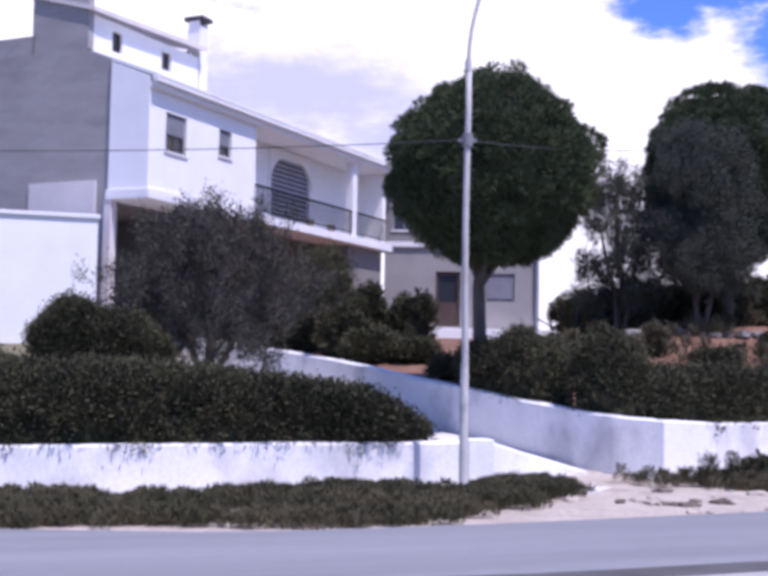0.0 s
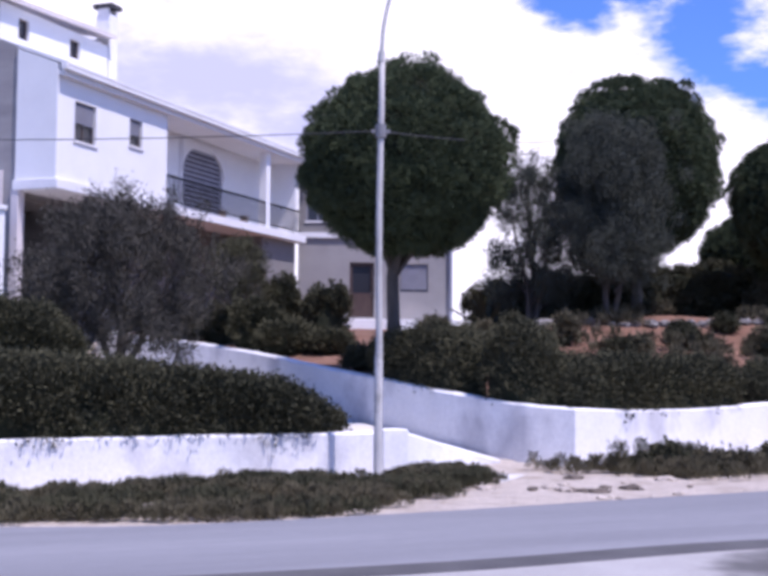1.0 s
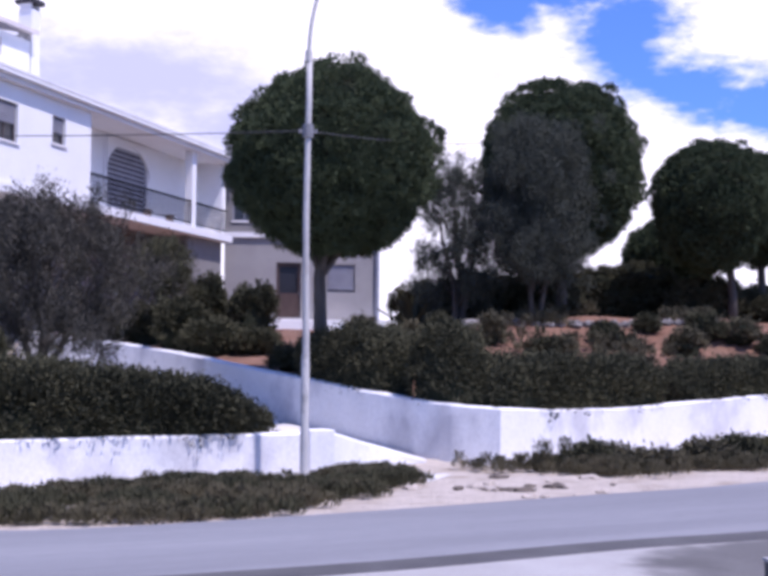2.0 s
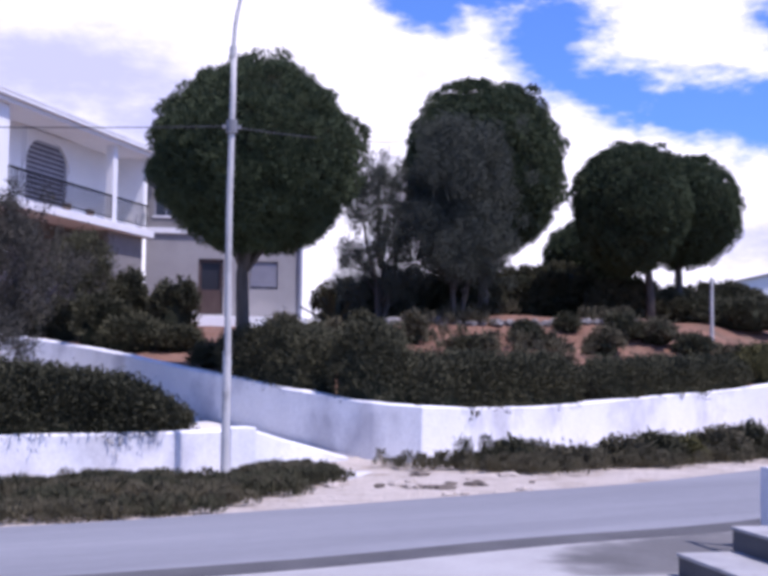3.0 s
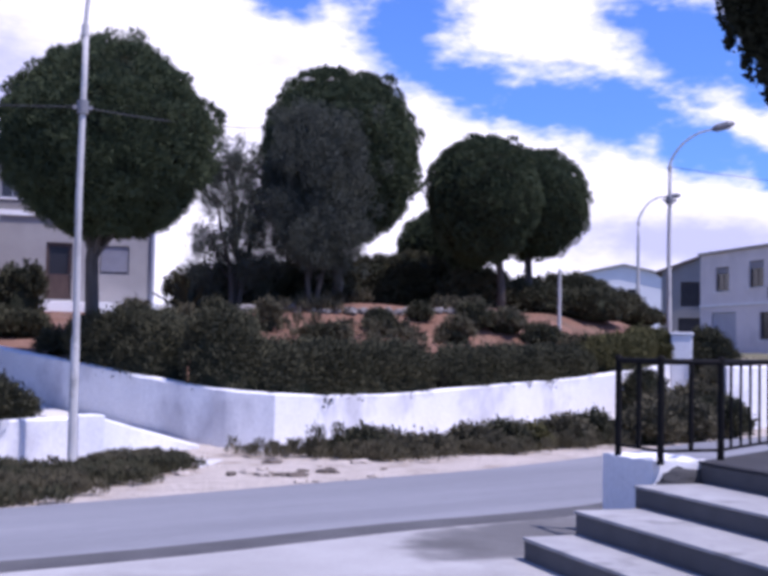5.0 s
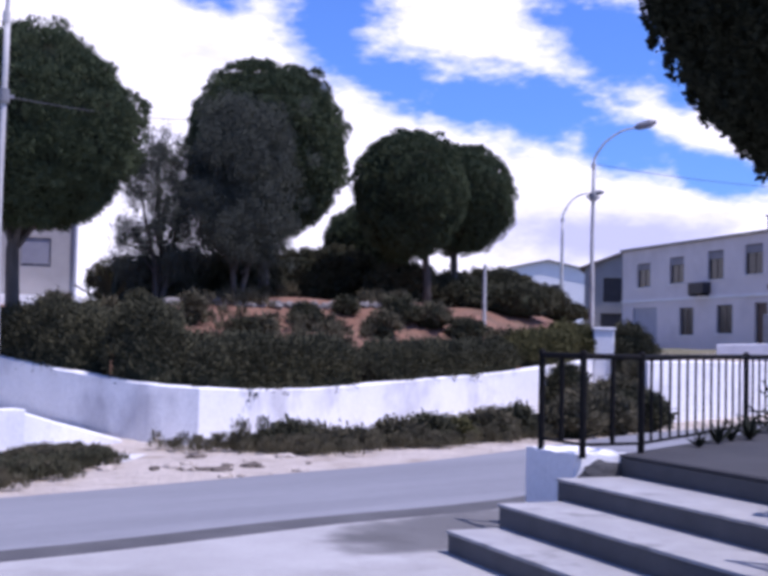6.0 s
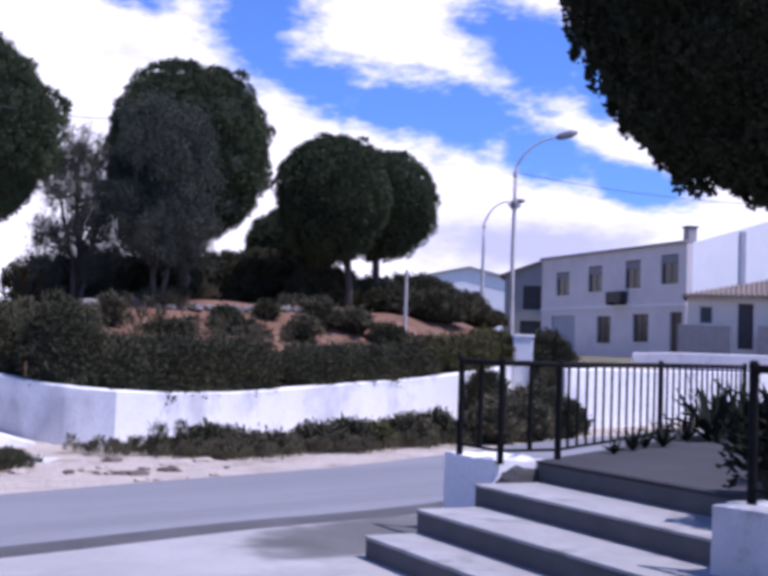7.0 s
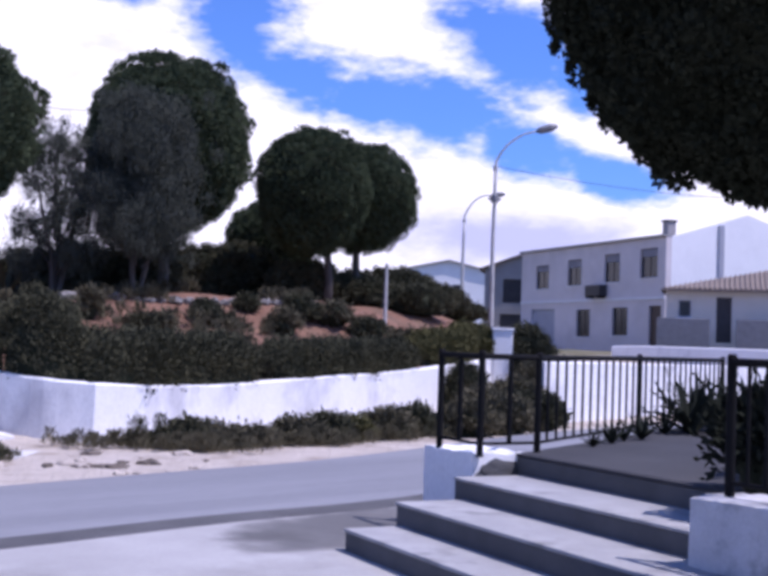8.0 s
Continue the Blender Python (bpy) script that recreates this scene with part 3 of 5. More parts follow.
railing("iron_railing", [(5.03, 5.32, 0.86), (5.1, 4.1, 0.86), (5.15, 2.7, 0.86)], (0, 1, 2), 0.82, 0.14, "black iron railing on the white parapet")


# ---------------------------------------------------------------- street lamps and cables
def street_lamp(label, base, height, arm, r0, r1, head):
    """A tapered pole with a bent arm; arm: (dx, dy, dz) steps from the top of the shaft."""
    p = thing("street_lamp", label, "street lamp", Matrix.Translation(base))
    n = 9
    part("pole", Geo().tube([(0.012 * math.sin(i), 0, -0.1 + (height + 0.1) * i / (n - 1)) for i in range(n)], [r0 + (r1 - r0) * i / (n - 1) for i in range(n)], 14), M_POLE, p, smooth=True)
    path = curve_through([(0, 0, height - 0.02), *arm], 5)
    part("arm", Geo().tube([tuple(q) for q in path], [r1 * 0.75 - r1 * 0.25 * i / len(path) for i in range(len(path))], 10), M_POLE, p, smooth=True)
    part("collar", Geo().tube([(0, 0, height - 0.12), (0, 0, height + 0.03)], r1 * 1.25, 12), M_POLE, p)
    if head:
        q, d = Vector(arm[-1]), (Vector(arm[-1]) - Vector(arm[-2])).normalized()
        part("lamp_head", Geo().tube([q - d * 0.05, q + d * 0.1, q + d * 0.45, q + d * 0.65], [0.05, 0.12, 0.13, 0.05], 10), M_LAMP, p, "grey lamp housing")
    return p


lamp = street_lamp("tall grey painted street lamp pole by the wall", (1.12, 16.2, 0.0), 5.92,
                   [(0.03, 0, 6.31), (0.12, 0, 6.74), (0.29, -0.05, 7.22), (0.6, -0.15, 7.65)], 0.052, 0.039, False)
part("clamp", Geo().tube([(0, 0, 4.74), (0, 0, 4.92)], 0.075, 12).box(-0.13, 0.13, -0.02, 0.02, 4.8, 4.85), M_LAMP, lamp, "dark cable clamp")
part("sleeve", Geo().tube([(0, 0, 0), (0, 0, 0.9), (0, 0, 1.75)], [0.062, 0.059, 0.055], 14), M_SLEEVE, lamp, "paler flaking painted foot")
far_lamp = street_lamp("slim grey street lamp with a long curved arm", (20.2, 32.2, 0.6), 6.9, [(0.05, -0.02, 7.15), (0.3, -0.18, 7.6), (0.7, -0.46, 7.95), (1.1, -0.72, 8.08)], 0.085, 0.055, True)
part("clamp", Geo().tube([(0, 0, 5.75), (0, 0, 5.95)], 0.13, 10).box(-0.22, 0.22, -0.04, 0.04, 5.82, 5.9), M_LAMP, far_lamp, "dark cable clamp")
street_lamp("distant street lamp with a curved arm", (30.6, 51.6, 1.5), 6.6, [(0.05, -0.02, 6.9), (0.35, -0.2, 7.5), (0.8, -0.45, 7.85), (1.2, -0.7, 7.9)], 0.11, 0.07, True)


def cable(label, a, b, sag, r=0.009):
    a, b = Vector(a), Vector(b)
    pts = [a + (b - a) * k / 16 - Vector((0, 0, sag * 4 * (k / 16) * (1 - k / 16))) for k in range(17)]
    g = Geo().tube([p - a for p in pts], r, 6)
    return solid("overhead_cable", g, M_CABLE, label, "cable", m=Matrix.Translation(a))


cable("thin black cable from the house to the lamp pole", (-9.0, 17.4, 4.78), (1.06, 16.2, 4.83), 0.1, 0.007)
cable("thin black cable leaving the lamp pole", (1.18, 16.25, 4.83), (9.0, 36.0, 8.6), 0.15, 0.007)
cable("thin black cable across the street", (20.25, 32.1, 7.5), (30.0, 25.5, 6.6), 0.35, 0.009)
post = thing("concrete_post", "short pale grey concrete post on the bank", "post", pose(14.97, 29.4, land_z(14.97, 29.4)))
part("shaft", Geo().tube([(0, 0, -0.15), (0, 0, 1.75)], [0.06, 0.045], 10), M_POLE, post)
part("cap", Geo().tube([(0, 0, 1.74), (0, 0, 1.8), (0, 0, 1.86)], [0.055, 0.05, 0.02], 10), M_POLE, post)


# ---------------------------------------------------------------- houses
def frame_of(c, u, zb):
    """Local axes of a facade: x along it, y into the house, z up."""
    u = Vector((*u, 0)).normalized()
    return Matrix(((u.x, -u.y, 0, c[0]), (u.y, u.x, 0, c[1]), (0, 0, 1, zb), (0, 0, 0, 1)))


def window(house, a, b, lo, hi, y, zb, blind=0.0, sill=True, bars=1, frame_mat=None):
    """A framed window set in an opening of the facade; blind: the share covered by a roller blind."""
    w = part("window", Geo().panel(a, b, lo - zb, hi - zb, y + 0.10, y + 0.16, [(a + 0.05, b - 0.05, lo - zb + 0.05, hi - zb - 0.05)]), frame_mat or M_SHUTTER, house)
    part("pane", Geo().box(a + 0.045, b - 0.045, y + 0.125, y + 0.135, lo - zb + 0.045, hi - zb - 0.045), M_GLASS, w)
    for k in range(bars):
        x = a + (b - a) * (k + 1) / (bars + 1)
        part("mullion", Geo().box(x - 0.02, x + 0.02, y + 0.105, y + 0.155, lo - zb + 0.05, hi - zb - 0.05), frame_mat or M_SHUTTER, w)
    if blind:
        g, z, n = Geo(), hi - zb - 0.05, max(3, int((hi - lo - 0.1) * blind / 0.06))
        for k in range(n + 1):
            for dz, y2 in ((0, 0.085), (0.012, 0.06), (0.048, 0.06)):
                g.v += [(a + 0.05, y + y2, z - 0.06 * k - dz), (b - 0.05, y + y2, z - 0.06 * k - dz)]
        g.f = [(2 * k, 2 * k + 2, 2 * k + 3, 2 * k + 1) for k in range(len(g.v) // 2 - 1)]
        g.mi = [0] * len(g.f)
        part("blind", g, M_SHUTTER, w, "half lowered grey roller blind")
    if sill:
        part("sill", Geo().box(a - 0.06, b + 0.06, y - 0.05, y + 0.12, lo - zb - 0.06, lo - zb, b=0.01), M_BAND, w)
    return w


def white_house():
    zb = 2.0
    h = thing("white_house", "two-storey white house with a recessed balcony and attic", "house", frame_of((-6.385, 31.357), (0.424, 0.9056), zb))
    P = lambda name, g, m, label="", par=h: part(name, g.shift(0, 0, -zb), m, par, label)
    w1, w2 = (0.78, 1.77, 7.46, 8.54), (3.43, 4.11, 7.78, 8.58)
    P("wall", Geo().panel(0, 5.5, 6.3, 9.05, 0, 0.25, [w1, w2]), M_PAINT)
    window(h, *w1, 0, zb, blind=0.5, frame_mat=M_WOOD)
    window(h, *w2, 0, zb, blind=0.6, bars=0, frame_mat=M_WOOD)
    P("wall", Geo().box(0, 0.25, 0.25, 1.3, 6.3, 9.04), M_PAINT, "white side of the upper storey")
    P("wall", Geo().box(5.25, 5.5, 0.25, 1.25, 6.3, 9.05), M_PAINT)
    door = (8.4, 11.3, 6.36, 8.75)
    P("wall", Geo().panel(5.5, 15.4, 6.3, 9.05, 1.25, 1.5, [door]), M_PAINT, "shaded back wall of the balcony")
    P("wall", Geo().box(15.15, 15.4, 0.2, 1.25, 6.3, 9.05), M_PAINT)
    # arched balcony door: rounded head with slatted shutters
    xm, r, n = 9.85, 1.45, 14
    rows = []
    for k in range(n + 1):
        a = math.pi * k / n
        x, z = xm - r * math.cos(a), 7.85 + 1.0 * math.sin(a)
        rows += [(x, 1.15, z), (x, 1.15, 9.0), (x, 1.26, 9.0), (x, 1.26, z)]
    head = Geo().add(rows, [(4 * k + e, 4 * k + 4 + e, 4 * k + 4 + (e + 1) % 4, 4 * k + (e + 1) % 4) for k in range(n) for e in range(4)] + [(0, 1, 2, 3), (4 * n + 3, 4 * n + 2, 4 * n + 1, 4 * n)])
    P("arch_head", head, M_PAINT, "rounded head over the balcony door")
    arch = P("arched_door", Geo().panel(8.3, 11.4, 6.32, 8.95, 1.2, 1.3, [(8.5, 11.2, 6.36, 8.7)]), M_BAND, "arched balcony door with grey slatted shutters")
    for k in range(14):
        z = 6.45 + k * 0.165
        half = 1.33 if z < 7.8 else 1.33 * math.sqrt(max(0.03, 1 - ((z - 7.8) / 1.02) ** 2))
        part("slat", Geo().box(xm - half, xm + half, 1.22, 1.27, z - zb, z + 0.10 - zb), M_SHUTTER, arch)
    part("backing", Geo().box(8.45, 11.25, 1.31, 1.36, 6.36 - zb, 8.75 - zb), M_GLASS, arch)
    # slab, cornice and roof
    P("floor_slab", Geo().box(-0.05, 15.6, -0.08, 1.35, 6.05, 6.32, b=0.02), M_BAND)
    P("cornice", Geo().box(0.02, 15.9, -0.18, 1.28, 9.05, 9.2, b=0.02), M_BAND)
    P("fascia", Geo().box(-0.02, 16.0, -0.30, -0.1, 9.2, 9.36, b=0.02), M_BAND)
    sl = [(0.0, -0.3, 9.3), (15.95, -0.3, 9.3), (15.95, 1.3, 9.9), (0.0, 1.3, 9.9)]
    P("roof", Geo().add(sl + [(x, y, z + 0.1) for x, y, z in sl], [(3, 2, 1, 0), (4, 5, 6, 7), (0, 1, 5, 4), (1, 2, 6, 5), (2, 3, 7, 6), (3, 0, 4, 7)]), M_BAND)
    sl = [(0.34, 1.3, 9.9), (15.95, 1.3, 9.9), (15.95, 2.3, 10.28), (0.34, 2.3, 10.28), (15.95, 8.6, 10.28), (0.34, 8.6, 10.28)]
    P("roof", Geo().add(sl + [(x, y, z + 0.1) for x, y, z in sl], [(3, 2, 1, 0), (6, 7, 8, 9), (5, 4, 2, 3), (9, 8, 10, 11), (1, 2, 8, 7), (2, 4, 10, 8), (3, 0, 6, 9), (5, 3, 9, 11), (0, 1, 7, 6), (4, 5, 11, 10)]), M_BAND)
    P("wall", Geo().add([(0.0, 0.0, 9.04), (0.0, 1.3, 9.04), (0.0, 1.3, 9.88), (0.0, 0.0, 9.38), (0.22, 0.0, 9.04), (0.22, 1.3, 9.04), (0.22, 1.3, 9.88), (0.22, 0.0, 9.38)],
                        [(0, 3, 2, 1), (4, 5, 6, 7), (0, 4, 7, 3), (3, 7, 6, 2), (2, 6, 5, 1), (1, 5, 4, 0)]), M_PAINT)
    P("pillar", Geo().box(12.3, 12.62, 0.0, 0.3, 6.32, 9.05, b=0.02), M_PAINT)
    # balcony railing
    rail = P("balcony_railing", Geo().box(5.5, 15.3, 0.02, 0.07, 7.2, 7.26).box(5.5, 15.3, 0.03, 0.06, 6.45, 6.49), M_IRON, "dark iron balcony railing")
    me = mesh_of("baluster", Geo().box(-0.012, 0.012, -0.012, 0.012, 0, 0.78), M_IRON)
    for k in range(60):
        ob = new("baluster", me)
        ob.parent, ob.location = rail, (5.6 + k * 0.163, 0.045, 6.46 - zb)
    for s in (9.6, 11.2):
        pot = P("flower_pot", Geo().tube([(s, 0.3, 6.32), (s, 0.3, 6.62)], [0.12, 0.17], 10), M_TILE)
    # lower storey, set back under the slab
    lw, op = (8.38, 9.2, 5.05, 5.7), (0.4, 4.2, 2.2, 6.0)
    # darker buff paints in the shade of the recess under the slab
    P("wall", Geo().panel(0.34, 12.6, 1.6, 6.05, 2.2, 2.45, [lw, op]), M_SHADEBUFF, "buff plaster lower storey")
    P("wall", Geo().box(12.6, 15.4, 0.3, 0.55, 1.6, 6.05), M_SHADEBUFF)
    P("wall", Geo().box(12.6, 12.85, 0.55, 2.45, 1.6, 6.05), M_SHADEBUFF)
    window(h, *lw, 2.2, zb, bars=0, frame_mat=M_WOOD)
    # near-black wall colour stands in for the shade inside the carport
    P("carport_back", Geo().box(0.34, 4.6, 5.0, 5.2, 1.6, 6.05), M_DARK, "carport back wall coloured as deep shade")
    P("carport_side", Geo().box(4.4, 4.6, 2.45, 5.0, 1.6, 6.05), M_SHADEBUFF)
    P("upper_floor", Geo().box(0.34, 15.4, 1.36, 8.6, 6.06, 6.28), M_SHADEBUFF)
    # bare gable
    prof = [(1.3, 1.6), (9.0, 1.6), (9.0, 10.35), (2.3, 10.35), (1.3, 9.95)]
    gw = Geo().add([(x, y, z) for x in (0.08, 0.33) for y, z in prof], [(4, 3, 2, 1, 0), (5, 6, 7, 8, 9)] + [(k, (k + 1) % 5, 5 + (k + 1) % 5, 5 + k) for k in range(5)])
    P("gable_wall", gw.box(0.08, 0.33, 4.1, 9.0, 10.354, 10.9), M_GREYWALL, "bare grey rendered gable")
    P("gable_panel", Geo().box(0.03, 0.1, 1.75, 4.1, 5.2, 6.62, b=0.01), M_LILAC, "paler plaster panel on the gable")
    P("corner_post", Geo().box(-0.02, 0.24, 1.16, 1.4, 1.6, 6.05), M_LILAC)
    # attic
    a1, a2 = (1.17, 1.64, 10.55, 11.15), (3.55, 4.05, 10.6, 11.17)
    P("attic_wall", Geo().panel(0.3, 5.5, 10.0, 11.4, 2.23, 2.45, [a1, a2]), M_PAINT, "white attic wall with two small windows")
    window(h, *a1, 2.23, zb, bars=0, sill=False, frame_mat=M_WOOD)
    window(h, *a2, 2.23, zb, bars=0, sill=False, frame_mat=M_WOOD)
    P("attic_gable", Geo().box(0.08, 0.3, 2.2, 4.2, 10.35, 12.0), M_GREYWALL)
    P("attic_gable", Geo().box(5.3, 5.5, 2.45, 4.2, 9.45, 11.6), M_PAINT)
    rf = Geo().add([(0.0, 1.95, 11.38), (5.6, 1.95, 11.62), (5.6, 4.4, 12.1), (0.0, 4.4, 12.05), (0.0, 1.95, 11.5), (5.6, 1.95, 11.74), (5.6, 4.4, 12.22), (0.0, 4.4, 12.17)],
                   [(3, 2, 1, 0), (4, 5, 6, 7), (0, 1, 5, 4), (1, 2, 6, 5), (2, 3, 7, 6), (3, 0, 4, 7)])
    P("attic_roof", rf, M_LILAC)
    ch = P("chimney", Geo().box(5.62, 6.08, 2.25, 2.75, 9.45, 12.5, b=0.02), M_PAINT)
    for dx in (5.6, 6.0):
        part("flue_leg", Geo().box(dx, dx + 0.08, 2.3, 2.7, 12.5 - zb, 12.68 - zb), M_PAINT, ch)
    part("chimney_cap", Geo().box(5.54, 6.16, 2.15, 2.85, 12.68 - zb, 12.82 - zb, b=0.02), M_DARK, ch)
    return h


def back_house():
    zb = 2.6
    h = thing("back_house", "pale two-storey house behind the round trees", "house", frame_of((-1.0, 46.3), (1.0, -0.05), zb))
    P = lambda name, g, m, label="", par=h: part(name, g.shift(0, 0, -zb), m, par, label)
    door, win = (3.02, 3.98, 3.25, 5.4), (5.0, 6.1, 4.25, 5.35)
    # both storeys toned darker to carry the shade on this front
    P("wall", Geo().panel(1.0, 7.0, 2.0, 6.4, 0, 0.3, [door, win]), M_BUFF)
    P("wall", Geo().panel(1.0, 7.0, 6.4, 9.2, 0.0, 0.3, [(1.3, 2.2, 7.0, 8.2)]), M_SHADEBUFF, "grey upper storey")
    P("wall", Geo().box(6.7, 7.0, 0.3, 8.0, 2.0, 9.2), M_BUFF)
    P("wall", Geo().box(1.0, 1.3, 0.3, 8.0, 2.0, 9.2), M_BUFF)
    window(h, 1.3, 2.2, 7.0, 8.2, 0, zb, blind=0.4)
    window(h, *win, 0, zb, blind=0.95, sill=False, frame_mat=M_BUFF)
    P("floor_slab", Geo().box(0.95, 7.05, -0.1, -0.005, 6.35, 6.55), M_BAND)
    P("roof", Geo().box(0.7, 7.2, -0.4, 8.3, 9.2, 9.38, b=0.02), M_BAND)
    d = P("door", Geo().panel(*door, 0.08, 0.14, [(3.14, 3.86, 4.2, 5.25)]), M_WOOD, "dark wooden door")
    part("pane", Geo().box(3.1, 3.9, 0.15, 0.16, 4.15 - zb, 5.3 - zb), M_GLASS, d)
    part("handle", Geo().tube([(3.9, 0.02, 4.2 - zb), (3.9, 0.08, 4.2 - zb)], 0.025, 8), M_LAMP, d)
    P("drainpipe", Geo().tube([(6.98, -0.09, 2.2), (6.98, -0.09, 9.2)], 0.07, 8), M_GREYDOOR)
    P("terrace", Geo().box(2.2, 7.2, -0.9, -0.02, 2.0, 3.15, b=0.02), M_PAINT)
    return h


def row_house():
    zb = 1.4
    A, B = (37.6, 57.5), (36.21, 42.72)
    L = math.hypot(A[0] - B[0], A[1] - B[1])
    h = thing("row_house", "long white two-storey house with small windows", "house", frame_of(A, (B[0] - A[0], B[1] - A[1]), zb))
    P = lambda name, g, m, label="", par=h: part(name, g.shift(0, 0, -zb), m, par, label)
    up = [(2.55, 4.0, 5.0, 6.3), (6.0, 7.4, 5.08, 6.44), (9.6, 11.0, 5.13, 6.54), (12.76, 14.19, 5.23, 6.63)]
    dn = [(7.0, 8.33, 2.4, 3.8), (10.41, 11.78, 2.48, 3.86)]
    door, gate = (13.57, 14.55, 1.9, 3.9), (2.13, 4.73, 1.3, 3.88)
    P("wall", Geo().panel(0.9, L, 1.0, 7.1, 0, 0.3, up + dn + [door, gate]), M_LILAC)
    for o in up:
        window(h, *o, 0, zb, blind=0.25, frame_mat=M_WOOD)
    for o in dn:
        window(h, *o, 0, zb, bars=1, frame_mat=M_WOOD)
    P("band", Geo().box(0.9, L + 0.03, -0.06, -0.002, 4.2, 4.32), M_BAND)
    P("eave", Geo().box(0.8, L + 0.02, -0.16, 0.3, 7.1, 7.2, b=0.02), M_BUFF)
    P("door", Geo().box(door[0], door[1], 0.12, 0.18, 1.9, 3.9, b=0.01), M_WOOD, "dark door")
    P("garage_door", Geo().panel(gate[0], gate[1], 1.3, 3.95, 0.1, 0.16), M_GREYDOOR, "grey metal garage door")
    side = Geo().add([(L - 0.25, 0.3, 1.0), (L, 0.3, 1.0), (L, 9, 1.0), (L - 0.25, 9, 1.0), (L - 0.25, 0.3, 7.1), (L, 0.3, 7.1), (L, 4.6, 8.4), (L - 0.25, 4.6, 8.4), (L, 9, 7.2), (L - 0.25, 9, 7.2)],
                     [(1, 2, 8, 6, 5), (0, 4, 7, 9, 3), (4, 5, 6, 7), (7, 6, 8, 9), (0, 1, 5, 4), (2, 3, 9, 8)])
    P("gable_wall", side, M_PAINT, "sunlit white gable end")
    P("roof", Geo().box(0.1, L - 0.3, 0.3, 8.8, 7.0, 7.12), M_GREYWALL)
    P("pilaster", Geo().box(L - 0.02, L + 0.08, 2.9, 3.2, 2.0, 7.8), M_GREYDOOR)
    ch = P("chimney", Geo().box(L - 1.2, L - 0.75, 0.6, 1.05, 7.1, 7.9, b=0.02), M_GREYWALL)
    part("chimney_cap", Geo().box(L - 1.25, L - 0.7, 0.55, 1.1, 7.9 - zb, 7.98 - zb), M_DARK, ch)
    # one plain dark box between the storeys, put in place of flower boxes
    aw = P("wall_box", Geo().box(8.5, 9.9, -0.45, -0.002, 4.45, 5.0, b=0.03), M_DARK, "dark box unit on brackets")
    for s in (8.7, 9.7):
        part("bracket", Geo().box(s - 0.03, s + 0.03, -0.5, 0, 4.35 - zb, 4.45 - zb), M_IRON, aw)
    return h


def annex_house():
    zb = 2.0
    h = thing("cottage", "low cream cottage with a clay tile roof", "cottage", frame_of((32.35, 38.1), (0.74, -0.67), zb))
    P = lambda name, g, m, label="", par=h: part(name, g.shift(0, 0, -zb), m, par, label)
    door, win = (2.0, 2.6, 2.2, 4.05), (0.5, 1.0, 3.2, 3.9)
    P("wall", Geo().panel(0, 9, 1.6, 4.4, 0, 0.25, [door, win]), M_CREAM)
    P("wall", Geo().box(0, 0.25, 0.25, 4.6, 1.6, 4.4), M_CREAM)
    P("door", Geo().box(2.0, 2.6, 0.1, 0.16, 2.2, 4.05, b=0.01), M_DARK, "dark door")
    window(h, *win, 0, zb, bars=0)
    roof = Geo().add([(-0.2, -0.35, 4.35), (9.2, -0.35, 4.35), (9.2, 2.4, 5.35), (4.2, 2.4, 5.35), (-0.2, 4.8, 4.35), (9.2, 4.8, 4.35), (-0.2, -0.35, 4.25), (9.2, -0.35, 4.25), (-0.2, 4.8, 4.25)],
                     [(0, 1, 2, 3), (3, 2, 5, 4), (0, 3, 4), (6, 7, 1, 0), (8, 6, 0, 4)])
    P("roof", roof, M_TILE)
    for k in range(46):
        x = -0.05 + k * 0.2
        part("roof_tile", Geo().tube([(x, -0.42, 4.37 - zb), (x + 0.02, -0.42 + 2.8 * min(1, (x + 0.25) / 4.45), 4.37 + min(1, (x + 0.25) / 4.45) - zb)], 0.045, 6), M_TILE, h)
    P("balustrade", Geo().box(-0.3, 1.75, -1.5, -1.3, 1.8, 3.12, b=0.02), M_LAMP, "solid grey terrace balustrade")
    P("balustrade", Geo().box(2.75, 9, -1.5, -1.3, 1.8, 3.12, b=0.02), M_LAMP, "solid grey terrace balustrade")
    return h


def outbuilding():
    zb = 1.6
    h = thing("outbuilding", "bright whitewashed outbuilding against the grey gable", "outbuilding", frame_of((-13.0, 27.8), (0.955, 0.297), zb))
    part("wall", Geo().box(0, 6.05, 0, 1.8, -0.4, 5.25 - zb, b=0.02), M_PAINT, h)
    part("coping", Geo().box(-0.05, 6.1, -0.06, 1.86, 5.25 - zb, 5.36 - zb, b=0.015), M_BAND, h)
    return h


white_house()
outbuilding()
back_house()
row_house()
annex_house()


